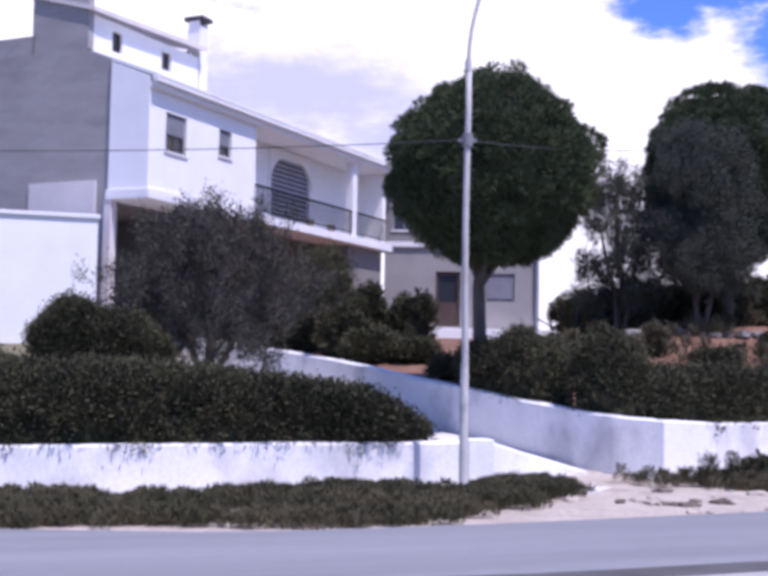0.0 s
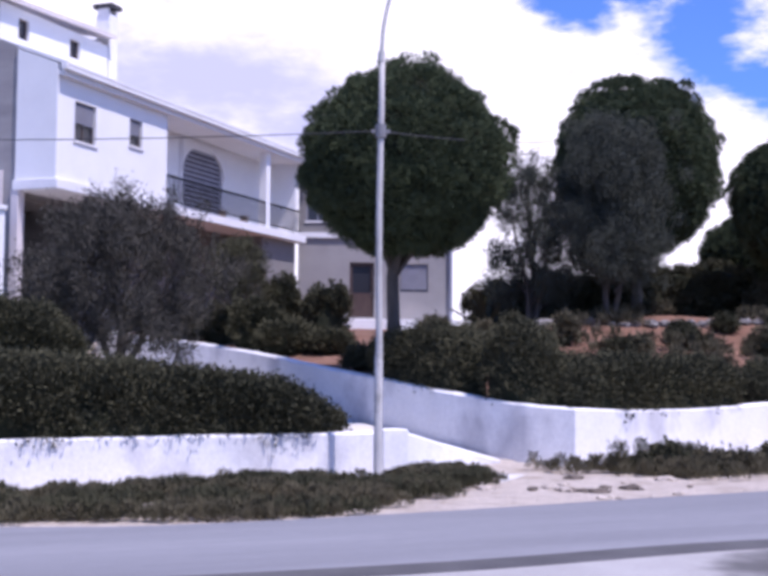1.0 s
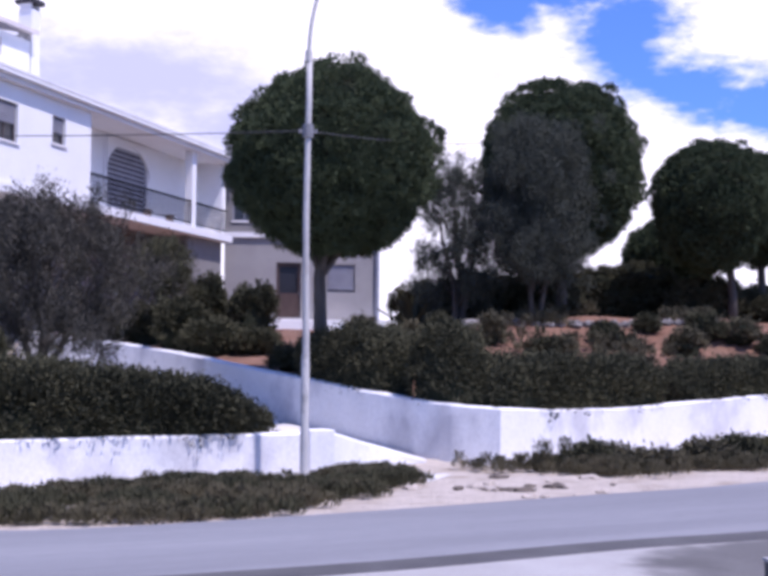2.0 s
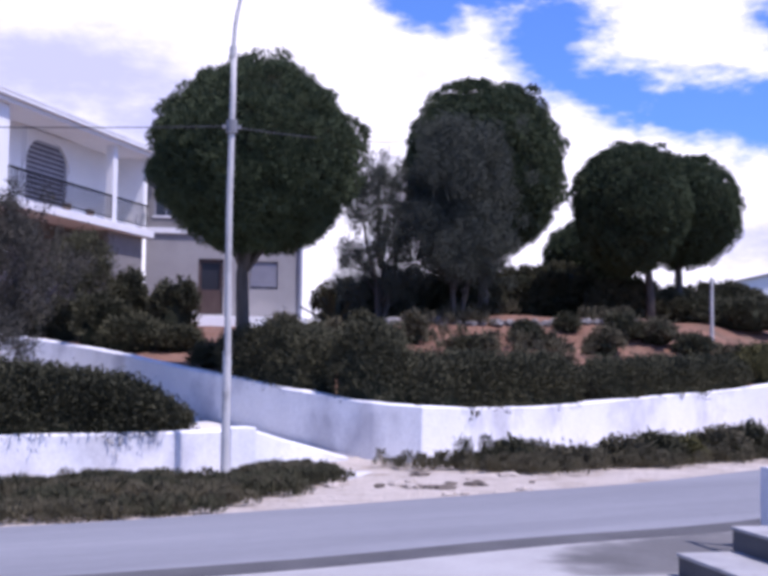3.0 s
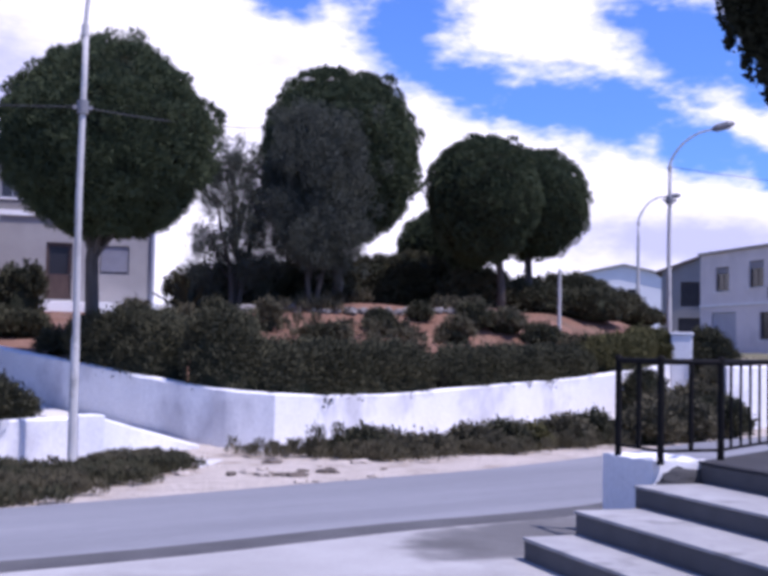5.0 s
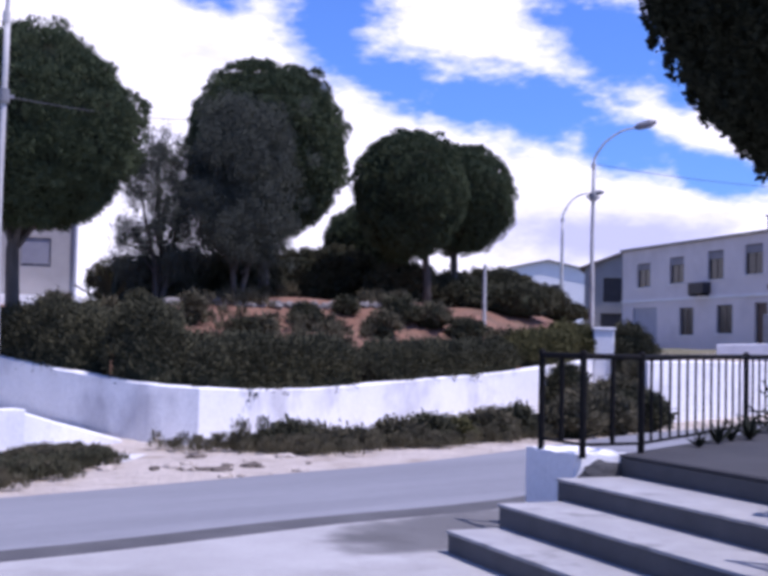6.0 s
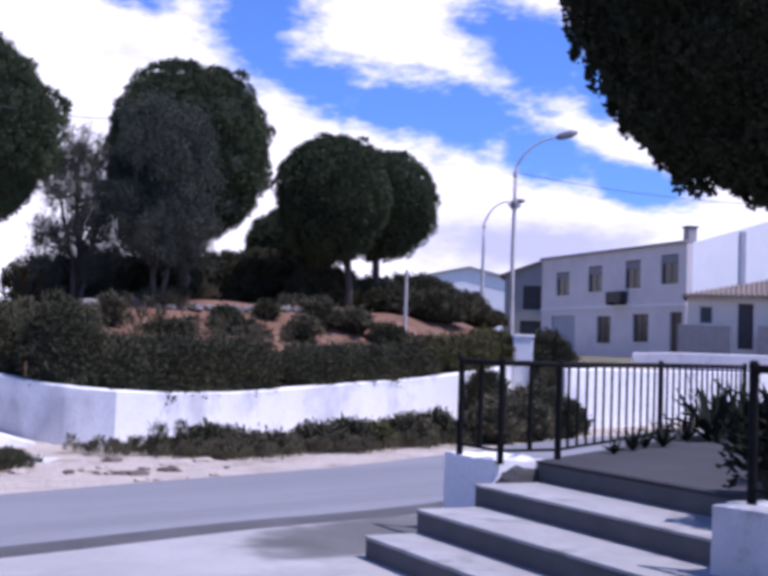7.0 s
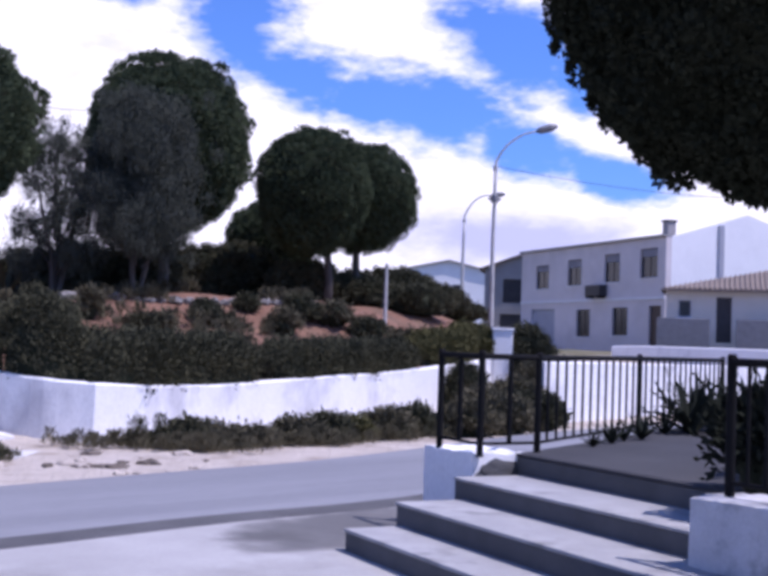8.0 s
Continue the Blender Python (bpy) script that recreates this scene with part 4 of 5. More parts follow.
def far_house(label, c, u, length, depth, zb, z0, eave, ridge, mat, roof_mat, holes):
    """A gabled house whose end wall faces along x."""
    h = thing("far_house", label, "house", frame_of(c, u, zb))
    g = Geo().panel(0, length, z0 - zb, eave - zb, 0, 0.25, holes)
    part("wall", g, mat, h)
    part("gable", Geo().add([(0, 0, eave - zb), (length, 0, eave - zb), (length / 2, 0, ridge - zb), (0, 0.25, eave - zb), (length, 0.25, eave - zb), (length / 2, 0.25, ridge - zb)],
                            [(0, 1, 2), (5, 4, 3), (0, 2, 5, 3), (2, 1, 4, 5), (0, 3, 4, 1)]), mat, h)
    part("wall", Geo().box(0, 0.25, 0.25, depth, z0 - zb, eave - zb).box(length - 0.25, length, 0.25, depth, z0 - zb, eave - zb), mat, h)
    for s in (-1, 1):
        x0, x1 = (length / 2, length / 2 + s * (length / 2 + 0.35))
        ze = eave - zb - 0.35 * (ridge - eave) / (length / 2)
        q = [(x0, -0.3, ridge - zb + 0.02), (x1, -0.3, ze + 0.02), (x1, depth, ze + 0.02), (x0, depth, ridge - zb + 0.02)]
        part("roof", Geo().add(q + [(x, y, z + 0.14) for x, y, z in q], [(0, 1, 2, 3), (7, 6, 5, 4), (0, 4, 5, 1), (1, 5, 6, 2), (2, 6, 7, 3), (3, 7, 4, 0)]), roof_mat, h)
    for o in holes:
        part("window", Geo().box(o[0], o[1], 0.12, 0.18, o[2], o[3]), M_DARK, h)
    return h


far_house("pinkish gabled house beyond the lamp post", (39.3, 63.5), (0.8, -0.6), 6.0, 9.0, 1.5, 1.2, 6.6, 7.7, M_BUFF, M_TILE, [(1.15, 2.3, 3.0, 4.5), (1.0, 2.4, 0.2, 2.3)])
far_house("white house with a flat gable far up the road", (56, 108), (0.92, -0.4), 11.0, 9.0, 2.0, 1.5, 9.2, 10.4, M_PAINT, M_GREYWALL, [(2, 3.2, 4.5, 6), (6, 7.2, 4.5, 6)])
far_house("distant white house on the ridge", (78, 128), (0.92, -0.4), 12.0, 9.0, 3.0, 2.0, 11.2, 12.6, M_PAINT, M_GREYWALL, [(2, 3.2, 5.5, 7), (6, 7.2, 5.5, 7)])
yard = [np.array((28.0, 36.0)), np.array((28.6, 34.4)), np.array((31.0, 30.5)), np.array((34.5, 27.0))]
wall_along("wall_street", [np.array(p) for p in ((15.6, 22.5), (17.2, 23.0), (19.2, 23.5), (23.0, 24.1), (30.0, 24.6), (44.0, 24.8))],
           [1.4, 1.42, 1.42, 1.42, 1.45, 1.5], 0.25, -0.2, M_WHITEWALL, "whitewashed wall on the far side of the street")
wall_along("wall_yard", yard, [1.9, 1.95, 1.95, 1.95], 0.25, 0.2, M_WHITEWALL, "whitewashed yard wall before the row house")
gp = thing("gate_pillar", "square white gate pillar at the end of the bank", "pillar", pose(17.55, 27.35, 0.45, 0, 0, -30))
part("shaft", Geo().box(-0.27, 0.27, -0.25, 0.25, 0, 1.7, b=0.03), M_WHITEWALL, gp)
part("cap", Geo().box(-0.3, 0.3, -0.28, 0.28, 1.7, 1.78, b=0.02), M_WHITEWALL, gp)


# ---------------------------------------------------------------- plants
def leaf_mesh(name, centres, out, size, mats, rng, droop=0.3, slim=0.25, core=None, spread=0.5):
    """Many small pointed leaves, one island each; out: the way each faces."""
    n = len(centres)
    d = out + rng.normal(0, spread, (n, 3))
    d[:, 2] += droop
    d /= np.linalg.norm(d, axis=1)[:, None]
    s = np.cross(d, rng.normal(0, 1, (n, 3)))
    s /= np.linalg.norm(s, axis=1)[:, None] + 1e-9
    up = np.cross(s, d)
    L = size * rng.uniform(0.75, 1.6, (n, 1))
    v = np.stack([centres, centres + d * L * 0.5 + s * L * slim, centres + d * L + up * L * 0.12, centres + d * L * 0.5 - s * L * slim], 1).reshape(-1, 3)
    g = Geo()
    g.v = [tuple(p) for p in v.tolist()]
    g.f = [(4 * i, 4 * i + 1, 4 * i + 2, 4 * i + 3) for i in range(n)]
    g.mi = [0] * n
    if core is not None:
        g.add(core[0], core[1], 1)
    return mesh_of(name, g, mats)


def crown_leaves(rng, radius, squash, clusters, per, lump, seed, rc=(0.13, 0.24), shaggy=0.5):
    """Leaf feet and directions: overlapping tufts that stand out of a lumpy ball, shaggier above."""
    u = (np.arange(clusters) + 0.5) / clusters
    a = np.arange(clusters) * 2.399963
    ring = np.sqrt(1 - (1 - 2 * u) ** 2)
    d = np.stack([ring * np.cos(a), ring * np.sin(a), 1 - 2 * u], 1) + rng.normal(0, 0.6 / math.sqrt(clusters), (clusters, 3))
    d /= np.linalg.norm(d, axis=1)[:, None]
    k = np.array([1 + lump * noise.noise(Vector(q) * 1.7 + Vector((seed, seed, 0))) + 0.13 * noise.noise(Vector(q) * 4.6 + Vector((0, seed, 3))) for q in d]) * rng.uniform(0.93, 1.0, clusters)
    k += np.where((d[:, 2] > 0.1) & (rng.random(clusters) < 0.22), np.minimum(rng.uniform(0.02, 0.10, clusters) * shaggy, 0.085), 0)
    size = rng.uniform(*rc, clusters) * (1.0 + 0.25 * d[:, 2])
    c = d * (k * radius)[:, None] * np.array(squash) - d * size[:, None] * 0.55
    dd, ss = np.repeat(d, per, 0), np.repeat(size, per)[:, None]
    e = rng.normal(0, 1, (clusters * per, 3))
    e /= np.linalg.norm(e, axis=1)[:, None]
    e += dd * 0.9
    e[:, 2] += 0.25
    e /= np.linalg.norm(e, axis=1)[:, None]
    pos = np.repeat(c, per, 0) + e * ss * rng.uniform(0.55, 1.0, (clusters * per, 1))
    return pos, e


def round_tree(label, x, y, z0, trunk_h, cz, radius, squash, seed, count=420, per=34, leaf=0.1, mat=None, tx=None, name="round_tree", group="round clipped trees", trunk_r=0.13, rc=(0.13, 0.24), slim=0.12, lump=0.08, shaggy=0.8):
    """A clipped tree: tapered trunk, a few limbs, a dense ball of leaves with a broken outline."""
    rng = np.random.default_rng(seed)
    t = thing(name, label, "tree", pose(x, y, z0), group)
    ox = 0.0 if tx is None else tx - x
    top = cz - z0
    part("trunk", Geo().tube([(ox, 0, -0.15), (ox + 0.02, 0.01, trunk_h * 0.5), (ox * 0.95 - 0.02, 0, trunk_h), (ox * 0.5, 0, (trunk_h + top) / 2), (0, 0, top)], [trunk_r * 1.25, trunk_r, trunk_r * 0.9, trunk_r * 0.6, trunk_r * 0.3], 10), M_BARK, t, smooth=True)
    for k in range(5):
        a = k * 1.256 + seed
        part("limb", Geo().tube([(ox * 0.95, 0, trunk_h), (0.35 * radius * math.cos(a), 0.35 * radius * math.sin(a), (trunk_h + top) / 2 + 0.1), (0.7 * radius * math.cos(a), 0.7 * radius * math.sin(a), top + 0.2)], [0.06, 0.045, 0.02], 6), M_BARK, t)
    c, d = crown_leaves(rng, radius, squash, count, per, lump, seed, rc, shaggy)
    # dark ball under the leaves paints the crown's inner shade
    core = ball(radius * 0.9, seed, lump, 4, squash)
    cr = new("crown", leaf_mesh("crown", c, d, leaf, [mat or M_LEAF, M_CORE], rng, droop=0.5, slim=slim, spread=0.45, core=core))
    cr.parent, cr.location = t, (0, 0, top)
    return t


round_tree("large round clipped dark green tree by the wall", 2.0, 22.3, land_z(1.85, 22.4), 2.0, 5.36, 1.86, (1.02, 1.0, 0.95), 1, 950, 105, 0.085, tx=1.8, shaggy=1.7)
round_tree("round clipped dark green tree on the red bank", 8.75, 30.0, land_z(8.75, 30.0), 1.3, 6.65, 2.07, (0.97, 1.0, 1.10), 2, 1000, 100, 0.095, shaggy=1.1)
round_tree("round clipped tree touching its neighbour on the bank", 14.25, 33.2, land_z(14.25, 33.2), 1.5, 6.2, 1.68, (1.0, 1.0, 1.16), 3, 640, 90, 0.1, tx=14.9)
round_tree("round clipped tree touching its neighbour on the bank", 16.5, 34.2, land_z(16.5, 34.2), 1.6, 6.3, 1.66, (1.0, 1.0, 1.0), 4, 600, 90, 0.1, tx=16.3)
round_tree("low round dark tree behind the bank", 15.3, 39.2, land_z(15.3, 39.2), 1.4, 5.25, 1.35, (1.15, 1.0, 0.9), 5, 380, 80, 0.1, tx=16.0)
# leaves take the core tone: the shaded underside is painted into the crown
round_tree("clipped tree overhanging the platform, shade put into its colour", 4.28, 4.21, 0.797, 0.9, 3.62, 1.145, (1, 1, 1), 6, 3200, 44, 0.03, mat=M_CORE, trunk_r=0.08, tx=5.9, rc=(0.035, 0.06), slim=0.3, lump=0.02, shaggy=0.25)


def wispy_tree(name, label, x, y, height, width, seed, mat, stems=4, tufts=150, per=30, leaf=0.13, low_part=0.15, lean=0.0, broad=False):
    """A loose upright tree: several stems, thin limbs and feathery tufts with gaps between."""
    rng = np.random.default_rng(seed)
    z0 = land_z(x, y)
    t = thing(name, label, "tree", pose(x, y, z0))
    ends = []
    for k in range(stems):
        a = 2 * math.pi * k / stems + seed
        e = Vector((0.30 * width * math.cos(a) + lean, 0.30 * width * math.sin(a), height * (0.72 + 0.2 * rng.random())))
        part("stem", Geo().tube([(0.05 * math.cos(a), 0.05 * math.sin(a), -0.1), tuple(e * 0.35 + Vector((0.1, 0, 0))), tuple(e * 0.7), tuple(e)], [0.075, 0.06, 0.04, 0.012], 7), M_BARK, t)
        ends.append(e)
    lobes = max(12, tufts // 16)
    lz = low_part + (1 - low_part) * (np.arange(lobes) + rng.random(lobes)) / lobes
    prof = np.sin(np.pi * np.clip(lz * 0.86 + 0.10, 0, 1)) ** 0.6
    if broad:
        prof = np.clip(1.15 - lz, 0, 1) ** 0.4
    la = 2.4 * np.arange(lobes) + rng.uniform(-0.5, 0.5, lobes)
    lr = width / 2 * prof * rng.uniform(0.35, 0.85, lobes)
    lobe = np.stack([lr * np.cos(la) + lean * lz, lr * np.sin(la), lz * height], 1)
    for q in lobe[::2]:
        part("limb", Geo().tube([(q[0] * 0.15, q[1] * 0.15, q[2] * 0.6), (q[0] * 0.6, q[1] * 0.6, q[2] * 0.85), tuple(q)], [0.035, 0.022, 0.008], 5), M_BARK, t)
    pick = rng.integers(0, lobes, tufts)
    size = (0.13 + 0.075 * width) * rng.uniform(0.7, 1.25, lobes)[pick][:, None]
    c = lobe[pick] + rng.normal(0, 1, (tufts, 3)) * size * np.array([0.85, 0.85, 0.6])
    c[:, 2] = np.maximum(c[:, 2], 0.1)
    d = np.stack([c[:, 0] * 0.7 / width, c[:, 1] * 0.7 / width, np.full(tufts, 0.7)], 1)
    cc = np.repeat(c, per, 0) + rng.normal(0, 1, (tufts * per, 3)) * np.array([0.09, 0.09, 0.12])
    cr = new("crown", leaf_mesh("crown", cc, np.repeat(d, per, 0), leaf, [mat], rng, slim=0.14, spread=0.5))
    cr.parent = t
    return t


wispy_tree("olive_tree", "grey-leaved olive tree before the white house", -3.5, 23.6, 3.2, 4.6, 11, M_OLIVE, 4, 620, 100, 0.07, 0.24)
wispy_tree("slender_tree", "thin grey feathery tree beside the round tree", 5.72, 28.7, 3.85, 2.1, 12, M_NEEDLE, 3, 360, 120, 0.06, 0.16, broad=True)
wispy_tree("slender_tree", "grey feathery tree before the round tree", 7.45, 27.8, 4.7, 3.1, 13, M_NEEDLE, 2, 1150, 120, 0.06, 0.27, broad=True)
wispy_tree("small_tree", "small dark tree by the balcony", -1.5, 30.0, 2.6, 1.5, 14, M_HEDGE, 3, 130, 50, 0.09, 0.45)


def bush(name, label, category, x, y, w, d, h, seed, mat, leaf=0.13, count=None, z=None, turn=0.0, squareness=0.0, lump=0.18, group="", per=26):
    """A mound of leaves over a dark core, sitting on the ground."""
    rng = np.random.default_rng(seed)
    z0 = land_z(x, y) if z is None else z
    count = count or int(40 + 26 * w * h)
    dd = rng.normal(0, 1, (count, 3))
    dd /= np.linalg.norm(dd, axis=1)[:, None]
    dd[:, 2] = np.abs(dd[:, 2]) * 1.0 - 0.25 * (rng.random(count) < 0.4)
    p = np.sign(dd) * np.abs(dd) ** (1 - squareness)
    k = np.array([1 + lump * noise.noise(Vector(q) * 2.2 + Vector((seed * 1.7, 0, seed))) for q in dd]) * rng.uniform(0.88, 1.06, count)
    c = p * k[:, None] * np.array([w / 2, d / 2, h * 0.62])
    c[:, 2] = np.maximum(c[:, 2] + h * 0.38, 0.02)
    cc = np.repeat(c, per, 0) + rng.normal(0, 0.06, (count * per, 3))
    cc[:, 2] = np.maximum(cc[:, 2], 0.0)
    # dark hull under the leaves, coloured as the bush's inner shade
    bm = bmesh.new()
    bmesh.ops.create_icosphere(bm, subdivisions=3, radius=1)
    for v in bm.verts:
        q = v.co.normalized()
        s = Vector([math.copysign(abs(t) ** (1 - squareness), t) for t in q]) * (0.9 * (1 + lump * noise.noise(q * 2.2 + Vector((seed * 1.7, 0, seed)))))
        v.co = Vector((s.x * w / 2, s.y * d / 2, max(s.z * h * 0.62 + h * 0.38, -0.05)))
    bm.verts.index_update()
    core = ([tuple(v.co) for v in bm.verts], [[v.index for v in f.verts] for f in bm.faces])
    bm.free()
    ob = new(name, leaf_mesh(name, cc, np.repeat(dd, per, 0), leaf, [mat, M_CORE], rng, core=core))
    ob.matrix_basis = pose(x, y, z0, 0, 0, turn)
    return tagged(ob, label, category, group)


def polar(az, d):
    return d * math.sin(radians(az)), d * math.cos(radians(az))


def hedge_along(name, label, line, tops, depth, seed, mat, leaf=0.13, dens=95, group="", per=24, lump=0.14):
    """A hedge that follows a line of (x, y); tops: its upper edge at each of them. Dark core, leafy skin, uneven outline."""
    rng = np.random.default_rng(seed)
    line, tops = np.array(line, float), np.array(tops, float)
    seg = np.hypot(*np.diff(line, axis=0).T)
    run = np.concatenate([[0], np.cumsum(seg)])
    base = np.array([land_z(*p) for p in line])
    o = Vector((*line[len(line) // 2], float(base[len(line) // 2])))

    def at(s):
        p = np.stack([np.interp(s, run, line[:, 0]), np.interp(s, run, line[:, 1])], -1)
        q = np.stack([np.interp(s + 0.2, run, line[:, 0]), np.interp(s + 0.2, run, line[:, 1])], -1) - np.stack([np.interp(s - 0.2, run, line[:, 0]), np.interp(s - 0.2, run, line[:, 1])], -1)
        q /= np.linalg.norm(q, axis=-1)[..., None] + 1e-9
        return p, q, np.interp(s, run, base), np.interp(s, run, tops)

    def skin(s, a, k):
        """Point on the rounded section at angle a (0 front, pi back); k scales it."""
        p, q, b, t = at(s)
        n = np.stack([q[..., 1], -q[..., 0]], -1)
        end = np.clip(np.minimum(s, run[-1] - s) / (0.5 * depth) + 0.05, 0, 1) ** 0.5
        ca, sa = np.cos(a), np.sin(a)
        ca, sa = np.sign(ca) * np.abs(ca) ** 0.55, np.abs(sa) ** 0.55
        xy = p + n * (ca * depth / 2 * k * end)[..., None]
        return np.concatenate([xy, (b + (t - b) * sa * k * (0.45 + 0.55 * end))[..., None]], -1)

    count = int(dens * run[-1] * (depth + float(np.mean(tops - base))) / 2)
    s, a = rng.uniform(0, run[-1], count), np.pi * rng.uniform(0.0, 0.85, count) ** 0.9
    k = np.array([1 + lump * noise.noise(Vector((u * 1.3, v * 1.6, seed))) + 0.6 * lump * noise.noise(Vector((u * 3.7, v * 3, seed + 9))) for u, v in zip(s, a)]) * rng.uniform(0.93, 1.04, count)
    c = skin(s, a, k) - np.array(o)
    _, q, _, _ = at(s)
    out = np.stack([q[:, 1] * np.cos(a), -q[:, 0] * np.cos(a), np.sin(a)], 1)
    cc = np.repeat(c, per, 0) + rng.normal(0, 0.07, (count * per, 3))
    ns, na = max(8, int(run[-1] / 0.25)), 10
    S, A = np.meshgrid(np.linspace(0.02, run[-1] - 0.02, ns), np.linspace(0, np.pi, na), indexing="ij")
    kk = np.array([0.9 * (1 + lump * noise.noise(Vector((u * 1.3, v * 1.6, seed)))) for u, v in zip(S.ravel(), A.ravel())])
    cv = skin(S.ravel(), A.ravel(), kk) - np.array(o)
    faces = [(i * na + j, (i + 1) * na + j, (i + 1) * na + j + 1, i * na + j + 1) for i in range(ns - 1) for j in range(na - 1)]
    faces += [tuple(range(na)), tuple((ns - 1) * na + j for j in reversed(range(na)))]
    hd = thing(name, label, "hedge", Matrix.Translation(o), group)
    fo = new("foliage", leaf_mesh("foliage", cc, np.repeat(out, per, 0), leaf, [mat], rng))
    fo.parent = hd
    # solid dark hull gives the hedge its painted inner shade
    part("core", Geo().add([tuple(v) for v in cv.tolist()], faces), M_CORE, hd, "dark hull coloured as inner shade")
    return hd


def beside(lo, hi, off):
    """Points of the retaining wall between two bearings, moved back from it."""
    out = []
    for i in range(1, len(RETAIN) - 1):
        p, q = RETAIN[i], RETAIN[i + 1] - RETAIN[i - 1]
        if lo <= math.degrees(math.atan2(p[0], p[1])) <= hi and p[1] < 40:
            n = np.array([-q[1], q[0]]) / math.hypot(q[0], q[1])
            out.append((p[0] + n[0] * off, p[1] + n[1] * off, p[2]))
    return out


def offset_front(lo, hi, off, step=0.8):
    out = []
    for x in np.arange(lo, hi + 1e-6, step):
        y = float(np.interp(x, FRONT[:, 0], FRONT[:, 1]))
        out.append((x, y + off))
    return out


fh = offset_front(-13.0, 0.9, 0.86)
hedge_along("hedge", "thick dark green hedge overhanging the street wall", fh, [float(np.interp(x, [-13, -3.5, -1.57, -0.5, 0.19, 0.9], [1.72, 1.58, 1.43, 1.33, 1.06, 0.74])) for x, y in fh], 1.5, 21, M_HEDGE, 0.048, 230, per=44)
hedge_along("hedge", "rounded hedge before the white annex", [(-6.1, 20.5), (-5.5, 20.7), (-4.7, 20.95), (-3.8, 21.2)], [2.72, 2.72, 2.5, 2.35], 1.3, 22, M_HEDGE, 0.05, 220, per=40)
for i, (lo, hi, tops, mat, lab) in enumerate((
        (2.4, 8.0, (2.05, 2.25), M_HEDGE, "dark green hedge bushes on the white wall"),
        (7.7, 12.6, (2.28, 2.1), M_HEDGE, "dark green hedge bushes on the white wall"),
        (12.9, 22.2, (1.66, 1.62), M_HEDGE, "dark green hedge bushes on the white wall"),
        (22.4, 29.6, (1.58, 1.66), M_HEDGE, "dark green hedge bushes on the white wall"),
        (29.8, 32.6, (1.85, 1.95), M_YELLOW, "yellow green scrubby hedge along the far wall"))):
    ln = beside(lo, hi, 0.68)
    hedge_along("hedge", lab, [p[:2] for p in ln], [float(np.interp(k, [0, len(ln) - 1], tops)) for k in range(len(ln))], 1.15, 31 + i, mat, 0.05, 210, "hedges on the wall", lump=0.2, per=44)

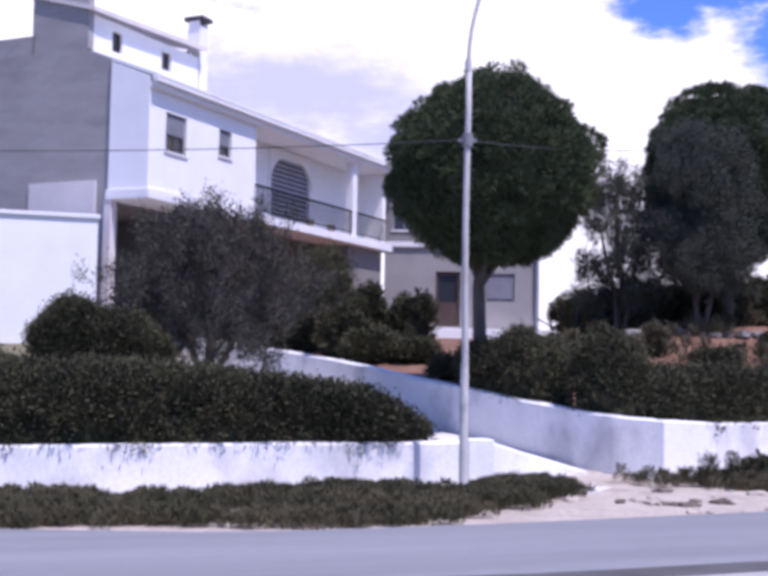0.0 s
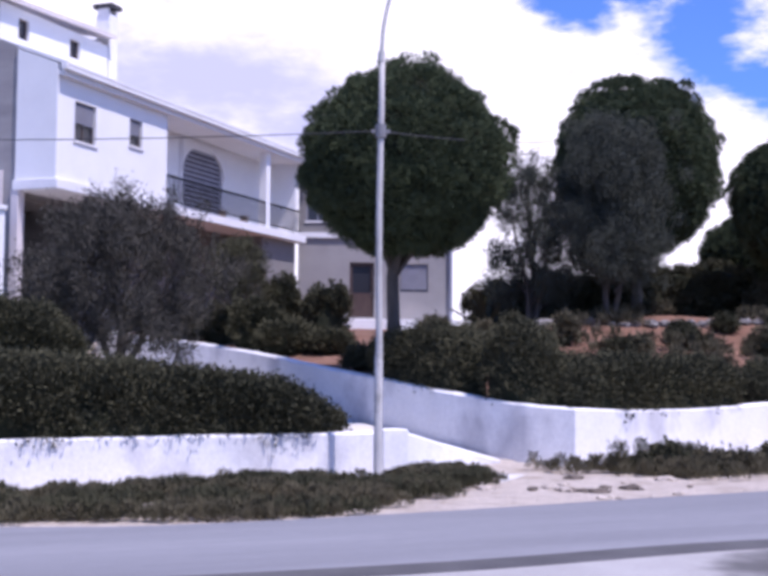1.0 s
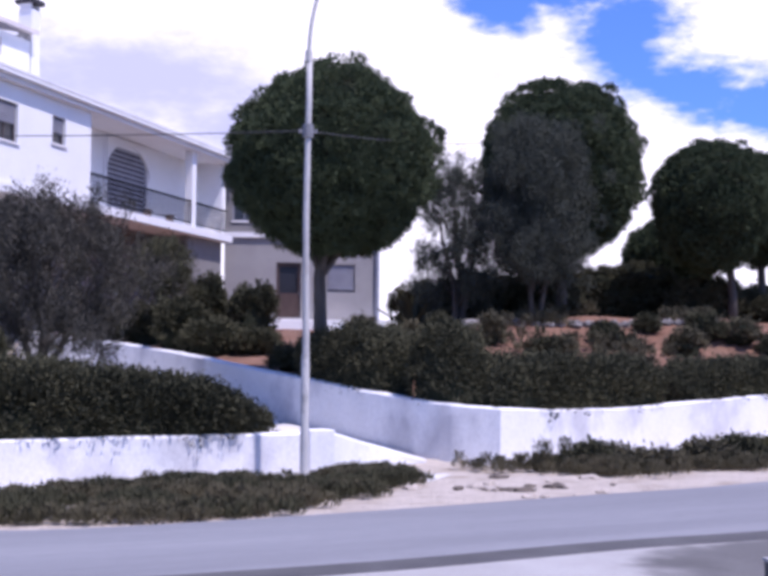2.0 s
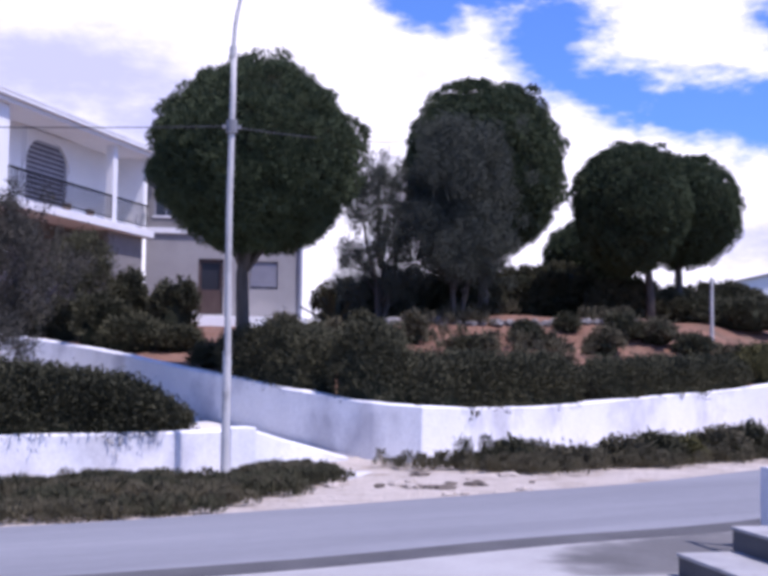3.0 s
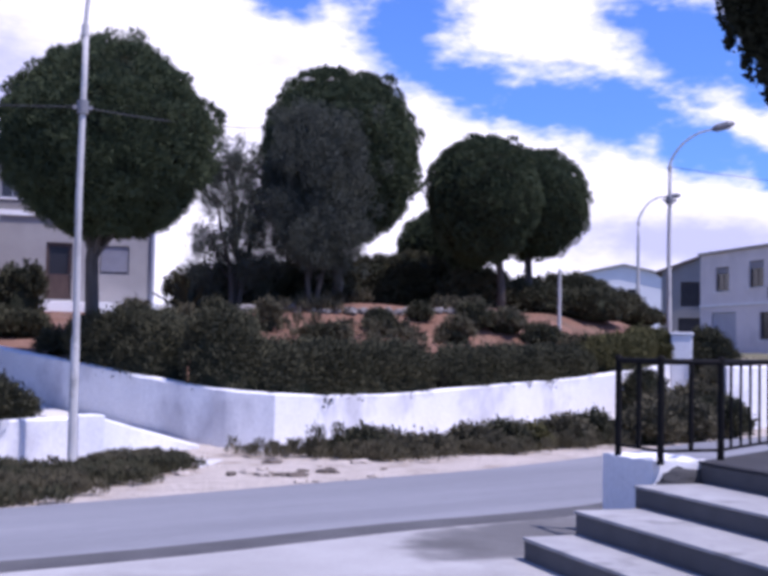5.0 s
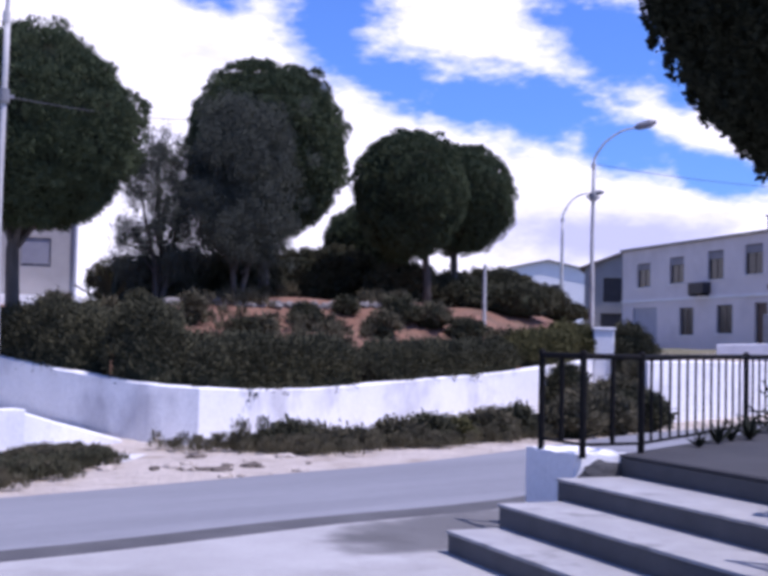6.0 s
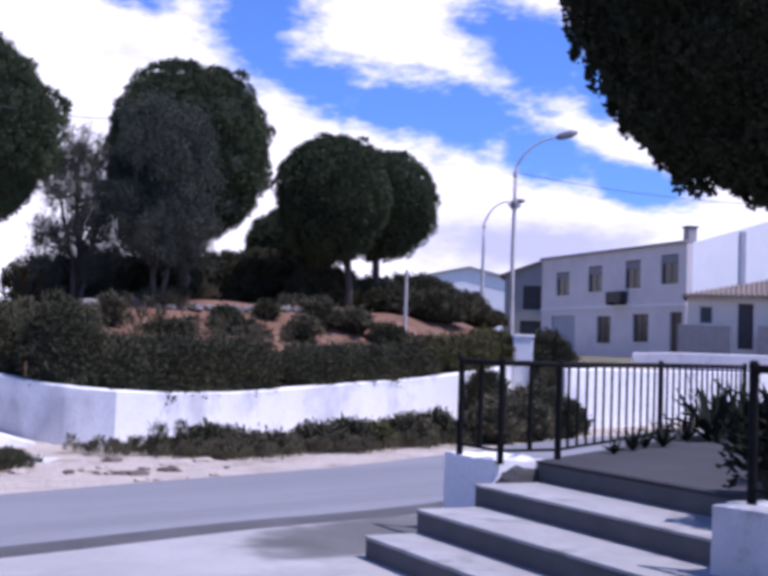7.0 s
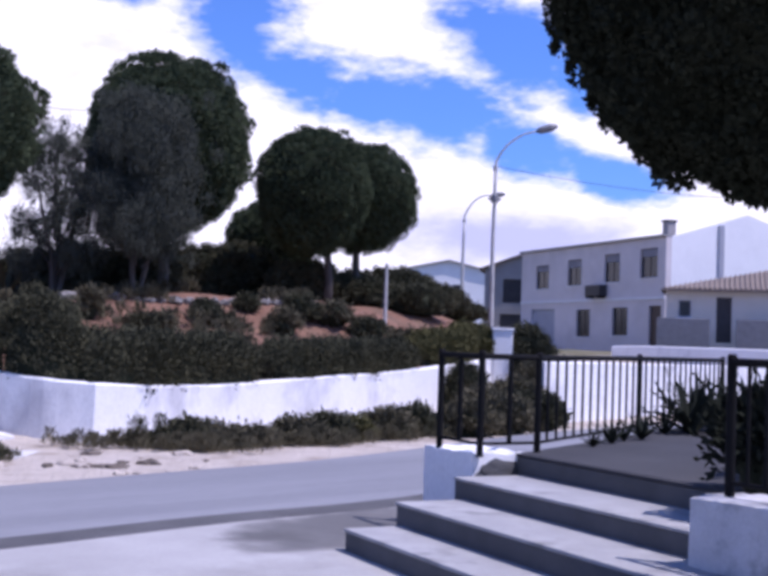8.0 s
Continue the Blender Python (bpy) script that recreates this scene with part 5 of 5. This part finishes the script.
for i, (lab, az, d, w, dp, h, sq, mat) in enumerate((
        ("dark clipped bush beside the drive", 1.4, 30.0, 0.95, 0.95, 1.35, 0.45, M_HEDGE),
        ("dark loose bush by the house wall", -0.7, 30.5, 0.95, 0.9, 1.7, 0.05, M_HEDGE),
        ("low dark bush behind the drive wall", -3.3, 31.5, 1.4, 1.2, 1.0, 0.1, M_HEDGE),
        ("low green bush behind the drive wall", -0.6, 27.6, 1.3, 0.9, 0.7, 0.2, M_HEDGE),
        ("low dark bush beside the drive", -1.9, 28.4, 1.2, 1.1, 1.2, 0.1, M_HEDGE),
        ("low dark bush behind the drive wall", -4.7, 33.0, 1.5, 1.1, 0.75, 0.1, M_HEDGE),
        ("low dark bush behind the drive wall", 3.6, 24.4, 1.0, 0.9, 0.4, 0.1, M_HEDGE),
        ("low dark bush behind the drive wall", 1.6, 27.4, 1.0, 0.9, 0.42, 0.1, M_HEDGE),
        ("dark bush on the bank", 10.3, 33.0, 2.4, 1.6, 1.35, 0.1, M_HEDGE),
        ("dark bush on the bank", 13.0, 33.5, 2.4, 1.6, 1.3, 0.1, M_HEDGE),
        ("dark bush on the bank", 15.3, 33.0, 2.0, 1.6, 1.25, 0.1, M_HEDGE),
        ("large dark mounded bush behind the bank", 17.6, 38.0, 3.0, 2.0, 1.7, 0.1, M_HEDGE),
        ("large dark mounded bush behind the bank", 19.8, 38.5, 2.8, 2.0, 1.9, 0.1, M_HEDGE),
        ("dark bush behind the pale post", 25.6, 41.0, 2.6, 2.0, 1.2, 0.1, M_HEDGE),
        ("dark bush behind the pale post", 27.4, 42.0, 2.8, 2.2, 1.5, 0.1, M_HEDGE),
        ("dark bush behind the pale post", 29.0, 41.0, 2.6, 2.2, 0.95, 0.1, M_HEDGE),
        ("dark bush near the lamp post", 30.4, 43.0, 2.2, 2.2, 0.55, 0.1, M_HEDGE),
        ("dark bush near the lamp post", 28.3, 37.0, 2.6, 1.8, 0.8, 0.1, M_HEDGE),
        ("brownish scrub bush before the far wall", 31.2, 22.8, 1.0, 0.8, 0.6, 0.0, M_WEED),
        ("brownish scrub bush before the far wall", 32.9, 23.8, 1.1, 0.8, 0.65, 0.0, M_WEED),
        ("dark scrub bush before the far wall", 34.4, 25.2, 1.2, 0.9, 0.7, 0.0, M_HEDGE),
        ("dark bush at the end of the bank", 30.3, 30.0, 2.0, 1.5, 1.15, 0.0, M_HEDGE),
        ("yellow green bush at the end of the bank", 30.9, 33.0, 2.0, 1.6, 0.9, 0.0, M_YELLOW),
        ("dark bush beside the white gate pillar", 33.9, 33.0, 1.7, 1.3, 2.0, 0.0, M_HEDGE),
        ("brownish scrub bush before the far wall", 32.0, 25.6, 1.3, 1.1, 0.75, 0.0, M_WEED),
        ("brownish scrub bush before the far wall", 33.4, 27.2, 1.4, 1.1, 0.95, 0.0, M_WEED),
        ("brownish scrub bush before the far wall", 34.5, 29.5, 1.5, 1.1, 1.25, 0.0, M_WEED),
        ("brownish scrub bush before the far wall", 35.4, 31.5, 1.3, 1.1, 1.2, 0.0, M_WEED),
        ("yellow green bush at the end of the bank", 29.4, 30.4, 1.7, 1.2, 0.8, 0.0, M_YELLOW),
        ("yellow green bush at the end of the bank", 31.0, 32.4, 1.6, 1.2, 0.85, 0.0, M_YELLOW),
        ("dark bush under the twin round trees", 23.0, 37.0, 2.2, 1.6, 1.35, 0.1, M_HEDGE),
        ("dark bush under the twin round trees", 24.6, 38.0, 2.2, 1.6, 1.0, 0.1, M_HEDGE),
        ("dark bush under the twin round trees", 26.2, 37.5, 2.0, 1.6, 0.8, 0.1, M_HEDGE))):
    x, y = polar(az, d)
    bush("bush", lab, "bush", x, y, w, dp, h, 50 + i, mat, 0.07, squareness=sq, lump=0.25, count=int(110 + 80 * w * h), per=40)

for i, (az, d, w, h) in enumerate(((15.5, 25.6, 0.55, 0.5), (16.3, 25.8, 0.6, 0.6), (18.4, 27.5, 0.75, 0.6), (22.1, 28.5, 0.8, 0.75), (22.9, 29.5, 0.9, 0.8), (24.4, 29.8, 1.0, 0.75), (26.2, 30.0, 1.0, 0.7), (12.9, 25.6, 0.4, 0.8),
                                   (20.3, 29.5, 0.5, 0.4), (28.0, 30.5, 1.2, 0.8), (10.4, 26.0, 0.6, 0.5), (29.2, 31.5, 1.2, 0.9))):
    x, y = polar(az, d)
    bush("shrub", "small dark shrub on the red earth bank", "shrub", x, y, w * 0.9, w * 0.9, h * 0.75, 80 + i, M_WEED if i % 2 else M_HEDGE, 0.06, squareness=0.0, lump=0.4, count=80, per=36, group="shrubs on the bank")


def spiky_plant(label, x, y, z, n, length, seed, mat, name="agave"):
    """A rosette of long tapering folded blades."""
    rnd = random.Random(seed)
    p = thing(name, label, "plant", pose(x, y, z))
    for k in range(n):
        a, e = 2.4 * k + rnd.random() * 0.4, radians(28 + 50 * rnd.random())
        L = length * rnd.uniform(0.7, 1.1)
        pts = [Vector((math.cos(a) * L * t * math.cos(e), math.sin(a) * L * t * math.cos(e), L * t * math.sin(e) - 0.25 * L * t * t * rnd.random())) for t in (0, 0.35, 0.7, 1)]
        s = Vector((-math.sin(a), math.cos(a), 0))
        g = Geo()
        for i, wd in enumerate((0.045, 0.05, 0.032, 0.004)):
            g.v += [tuple(pts[i] - s * wd * length), tuple(pts[i] - Vector((0, 0, 0.02 * length))), tuple(pts[i] + s * wd * length), tuple(pts[i] + Vector((0, 0, 0.012 * length)))]
        for i in range(3):
            for j in range(4):
                q = (j + 1) % 4
                g.f.append((4 * i + j, 4 * i + q, 4 * i + 4 + q, 4 * i + 4 + j))
        g.mi = [0] * len(g.f)
        part("leaf", g, mat, p)
    return p


for i, (x, y, L) in enumerate(((9.2, 10.35, 0.8), (9.75, 10.9, 0.75), (10.2, 11.0, 0.9), (10.5, 10.8, 0.95), (8.85, 10.4, 0.4), (9.8, 10.2, 0.6), (8.3, 10.1, 0.3), (9.4, 10.6, 0.7), (10.0, 10.5, 0.7), (10.3, 10.3, 0.5), (6.85, 9.05, 0.22), (7.3, 9.35, 0.3), (7.65, 9.6, 0.26), (8.0, 9.75, 0.34))):
    spiky_plant("dark spiky plant on the platform behind the railing", x, y, 0.797, 22, L, 100 + i, M_FLESHY)
bush("leafy_plant", "dark leafy plant on the platform behind the railing", "plant", 6.0, 5.75, 0.9, 0.8, 0.72, 140, M_FLESHY, 0.07, count=150, z=0.797, lump=0.35, per=26)
bush("leafy_plant", "dark leafy plant on the platform behind the railing", "plant", 6.9, 6.4, 0.9, 0.8, 0.7, 141, M_FLESHY, 0.07, count=150, z=0.797, lump=0.35, per=26)
x, y = polar(9.1, 30.0)
spiky_plant("spiky dark plant on the bank", x, y, land_z(x, y), 14, 1.5, 120, M_HEDGE)


def weeds(label, spots, seed, mat, height, leaf=0.07, wide=0.15):
    """Low tufts of fine leaf and thin blades; spots: rows of (x, y, spread, tufts)."""
    rng = np.random.default_rng(seed)
    feet, outs = [], []
    for x, y, sp, n in spots:
        cx, cy = x + rng.normal(0, sp, n), y + rng.normal(0, sp * 0.45, n)
        cz = land(cx, cy)[0]
        hh = height * rng.uniform(0.45, 1.2, n)
        for k in range(n):
            m = 110
            u = rng.random(m) ** 0.8
            a, r = rng.uniform(0, 6.283, m), wide * np.sqrt(rng.random(m)) * (1.15 - u * 0.8)
            feet.append(np.stack([cx[k] + r * np.cos(a), cy[k] + r * np.sin(a), cz[k] + hh[k] * u], 1))
            outs.append(np.stack([0.5 * np.cos(a), 0.5 * np.sin(a), np.full(m, 1.0)], 1))
    f, d = np.concatenate(feet), np.concatenate(outs)
    o = np.array((*spots[0][:2], 0.0))
    ob = new("weeds", leaf_mesh("weeds", f - o, d, leaf, [mat], rng, droop=0.3, slim=0.09, spread=0.4))
    ob.location = o
    return tagged(ob, label, "weeds", kind="stuff")


front_spots = []
rs = random.Random(5)
for k in range(96):
    x = rs.uniform(-7.5, 2.35)
    yf = float(np.interp(x, FRONT[:, 0], FRONT[:, 1])) if x < 1.57 else 17.23 + (x - 1.57) * 0.9
    yr = float(np.interp(x, ROAD_FAR[:, 0], ROAD_FAR[:, 1]))
    yr += 1.3 * max(0.0, x - 0.4)
    front_spots.append((x, yr + 0.35 + (yf - yr - 1.0) * rs.random() ** 1.4, 0.28, 17))
weeds("dark green and straw weeds along the street wall", front_spots[::2], 6, M_WEED, 0.16)
weeds("low green weeds along the street wall", front_spots[1::2], 7, M_HEDGE, 0.16)
ret_spots = []
for az, d, sp, n in ((13.6, 18.3, 0.3, 10), (15.4, 18.4, 0.12, 10), (16.2, 18.6, 0.15, 8), (17.6, 18.3, 0.3, 16), (19.2, 18.3, 0.5, 22), (20.5, 19.0, 0.5, 16), (22.5, 19.6, 0.5, 20),
                     (24.0, 19.8, 0.5, 24), (25.6, 20.6, 0.4, 14), (27.0, 21.4, 0.6, 28), (28.6, 22.6, 0.6, 26), (30.5, 24.0, 0.8, 30), (32.5, 26.5, 0.9, 30), (34.0, 29.0, 1.0, 30)):
    x, y = polar(az, d)
    ret_spots.append((x, y, sp, int(n * 1.7)))
weeds("dry straw and green weeds at the foot of the retaining wall", ret_spots, 8, M_WEED, 0.22)
weeds("tall dark weed stalks against the retaining wall", [(*polar(15.5, 18.4), 0.06, 6), (*polar(16.4, 18.6), 0.08, 5), (*polar(17.8, 18.5), 0.2, 9), (*polar(23.4, 20.0), 0.35, 12), (*polar(27.3, 21.6), 0.4, 14)], 9, M_HEDGE, 0.42)

for i, (az, d, w, h, mat) in enumerate(((17.6, 18.5, 0.6, 0.36, M_HEDGE), (18.9, 18.7, 0.8, 0.28, M_WEED), (20.6, 19.2, 0.6, 0.22, M_WEED), (22.9, 19.9, 0.8, 0.34, M_WEED),
                                        (24.4, 20.4, 0.9, 0.4, M_HEDGE), (25.6, 20.8, 0.6, 0.34, M_YELLOW), (27.2, 21.5, 1.0, 0.48, M_WEED), (28.6, 22.4, 1.0, 0.5, M_HEDGE))):
    x, y = polar(az, d)
    bush("weed_clump", "low tangled weed clump at the foot of the white wall", "weed", x, y, w, 0.45, h, 160 + i, mat, 0.06, count=int(60 + 90 * w), lump=0.4, per=30, group="weed clumps along the wall")

bank_spots = []
for k in range(34):
    az, d = rs.uniform(6, 31), rs.uniform(22, 33)
    x, y = polar(az, d)
    if nearest(RETAIN, np.array([x]), np.array([y]))[1][0] > 0:
        bank_spots.append((x, y, 0.4, rs.randint(2, 7)))
weeds("dry brown weeds scattered over the red bank", bank_spots[::2], 16, M_WEED, 0.3, 0.15, 0.25)
weeds("dark weeds scattered over the red bank", bank_spots[1::2], 17, M_WEED, 0.26, 0.12, 0.2)

# loose stones on the verge
for k in range(26):
    az, d = rs.uniform(6, 22), rs.uniform(15.0, 17.6)
    x, y = polar(az, d)
    v, f = ball(rs.uniform(0.03, 0.10), k, 0.5, 2, (1.5, 1, 0.6))
    solid("stone", Geo().add(v, f), M_CLOD if k % 3 == 0 else M_DUST, "small loose stone on the sandy verge", "stone", m=pose(x, y, land_z(x, y) + 0.01, 0, 0, k * 40), group="stones on the verge")

for k in range(4):
    x, y = 3.5 + 0.2 * k + rs.uniform(-0.1, 0.1), 15.5 - 0.03 * k + rs.uniform(-0.15, 0.15)
    v, f = ball(rs.uniform(0.06, 0.1), k + 40, 0.6, 2, (1.8, 1.1, 0.4))
    solid("clod", Geo().add(v, f), M_CLOD, "dark clod of dirt on the sandy verge", "clod", m=pose(x, y, land_z(x, y) + 0.01, 0, 0, k * 31), group="clods on the verge")

crest = []
for i in range(1, len(RETAIN) - 1):
    p, q = RETAIN[i], RETAIN[i + 1] - RETAIN[i - 1]
    if 5.5 < p[0] < 15:
        off = 6.2 - 2.4 * float(smooth01((p[0] - 9.5) / 5))
        crest.append(p[:2] + np.array([-q[1], q[0]]) / math.hypot(q[0], q[1]) * off)
crest = np.array(crest)
run = np.concatenate([[0], np.cumsum(np.hypot(*np.diff(crest, axis=0).T))])
for k, u in enumerate(np.arange(0.2, run[-1], 0.36)):
    x, y = float(np.interp(u, run, crest[:, 0])) + rs.uniform(-0.06, 0.06), float(np.interp(u, run, crest[:, 1])) + rs.uniform(-0.06, 0.06)
    v, f = ball(rs.uniform(0.12, 0.2), k + 70, 0.5, 2, (1.3, 1.0, 0.75))
    solid("edging_stone", Geo().add(v, f), M_STONE, "rough grey edging stone along the top of the bank", "stone", m=pose(x, y, land_z(x, y) + 0.03, 0, 0, k * 53), group="edging stones on the bank")

# distant wooded rise that closes the view
hill = Geo()
hv = []
for k in range(61):
    a = radians(-60 + 150 * k / 60)
    for j, (r, z) in enumerate(((90, 2.0), (150, 5.0 + 1.5 * math.sin(k * 0.7)), (260, 8.5 + 2.5 * math.sin(k * 0.37 + 1)), (420, 2.0))):
        hv.append((r * math.sin(a), r * math.cos(a), z - (2.5 if j in (0, 3) else 0)))
hill.add(hv, [(k * 4 + j, k * 4 + j + 1, (k + 1) * 4 + j + 1, (k + 1) * 4 + j) for k in range(60) for j in range(3)])
solid("hill", hill, M_SCRUB, "low scrubby rise in the distance", "hill", "structure", smooth=True)
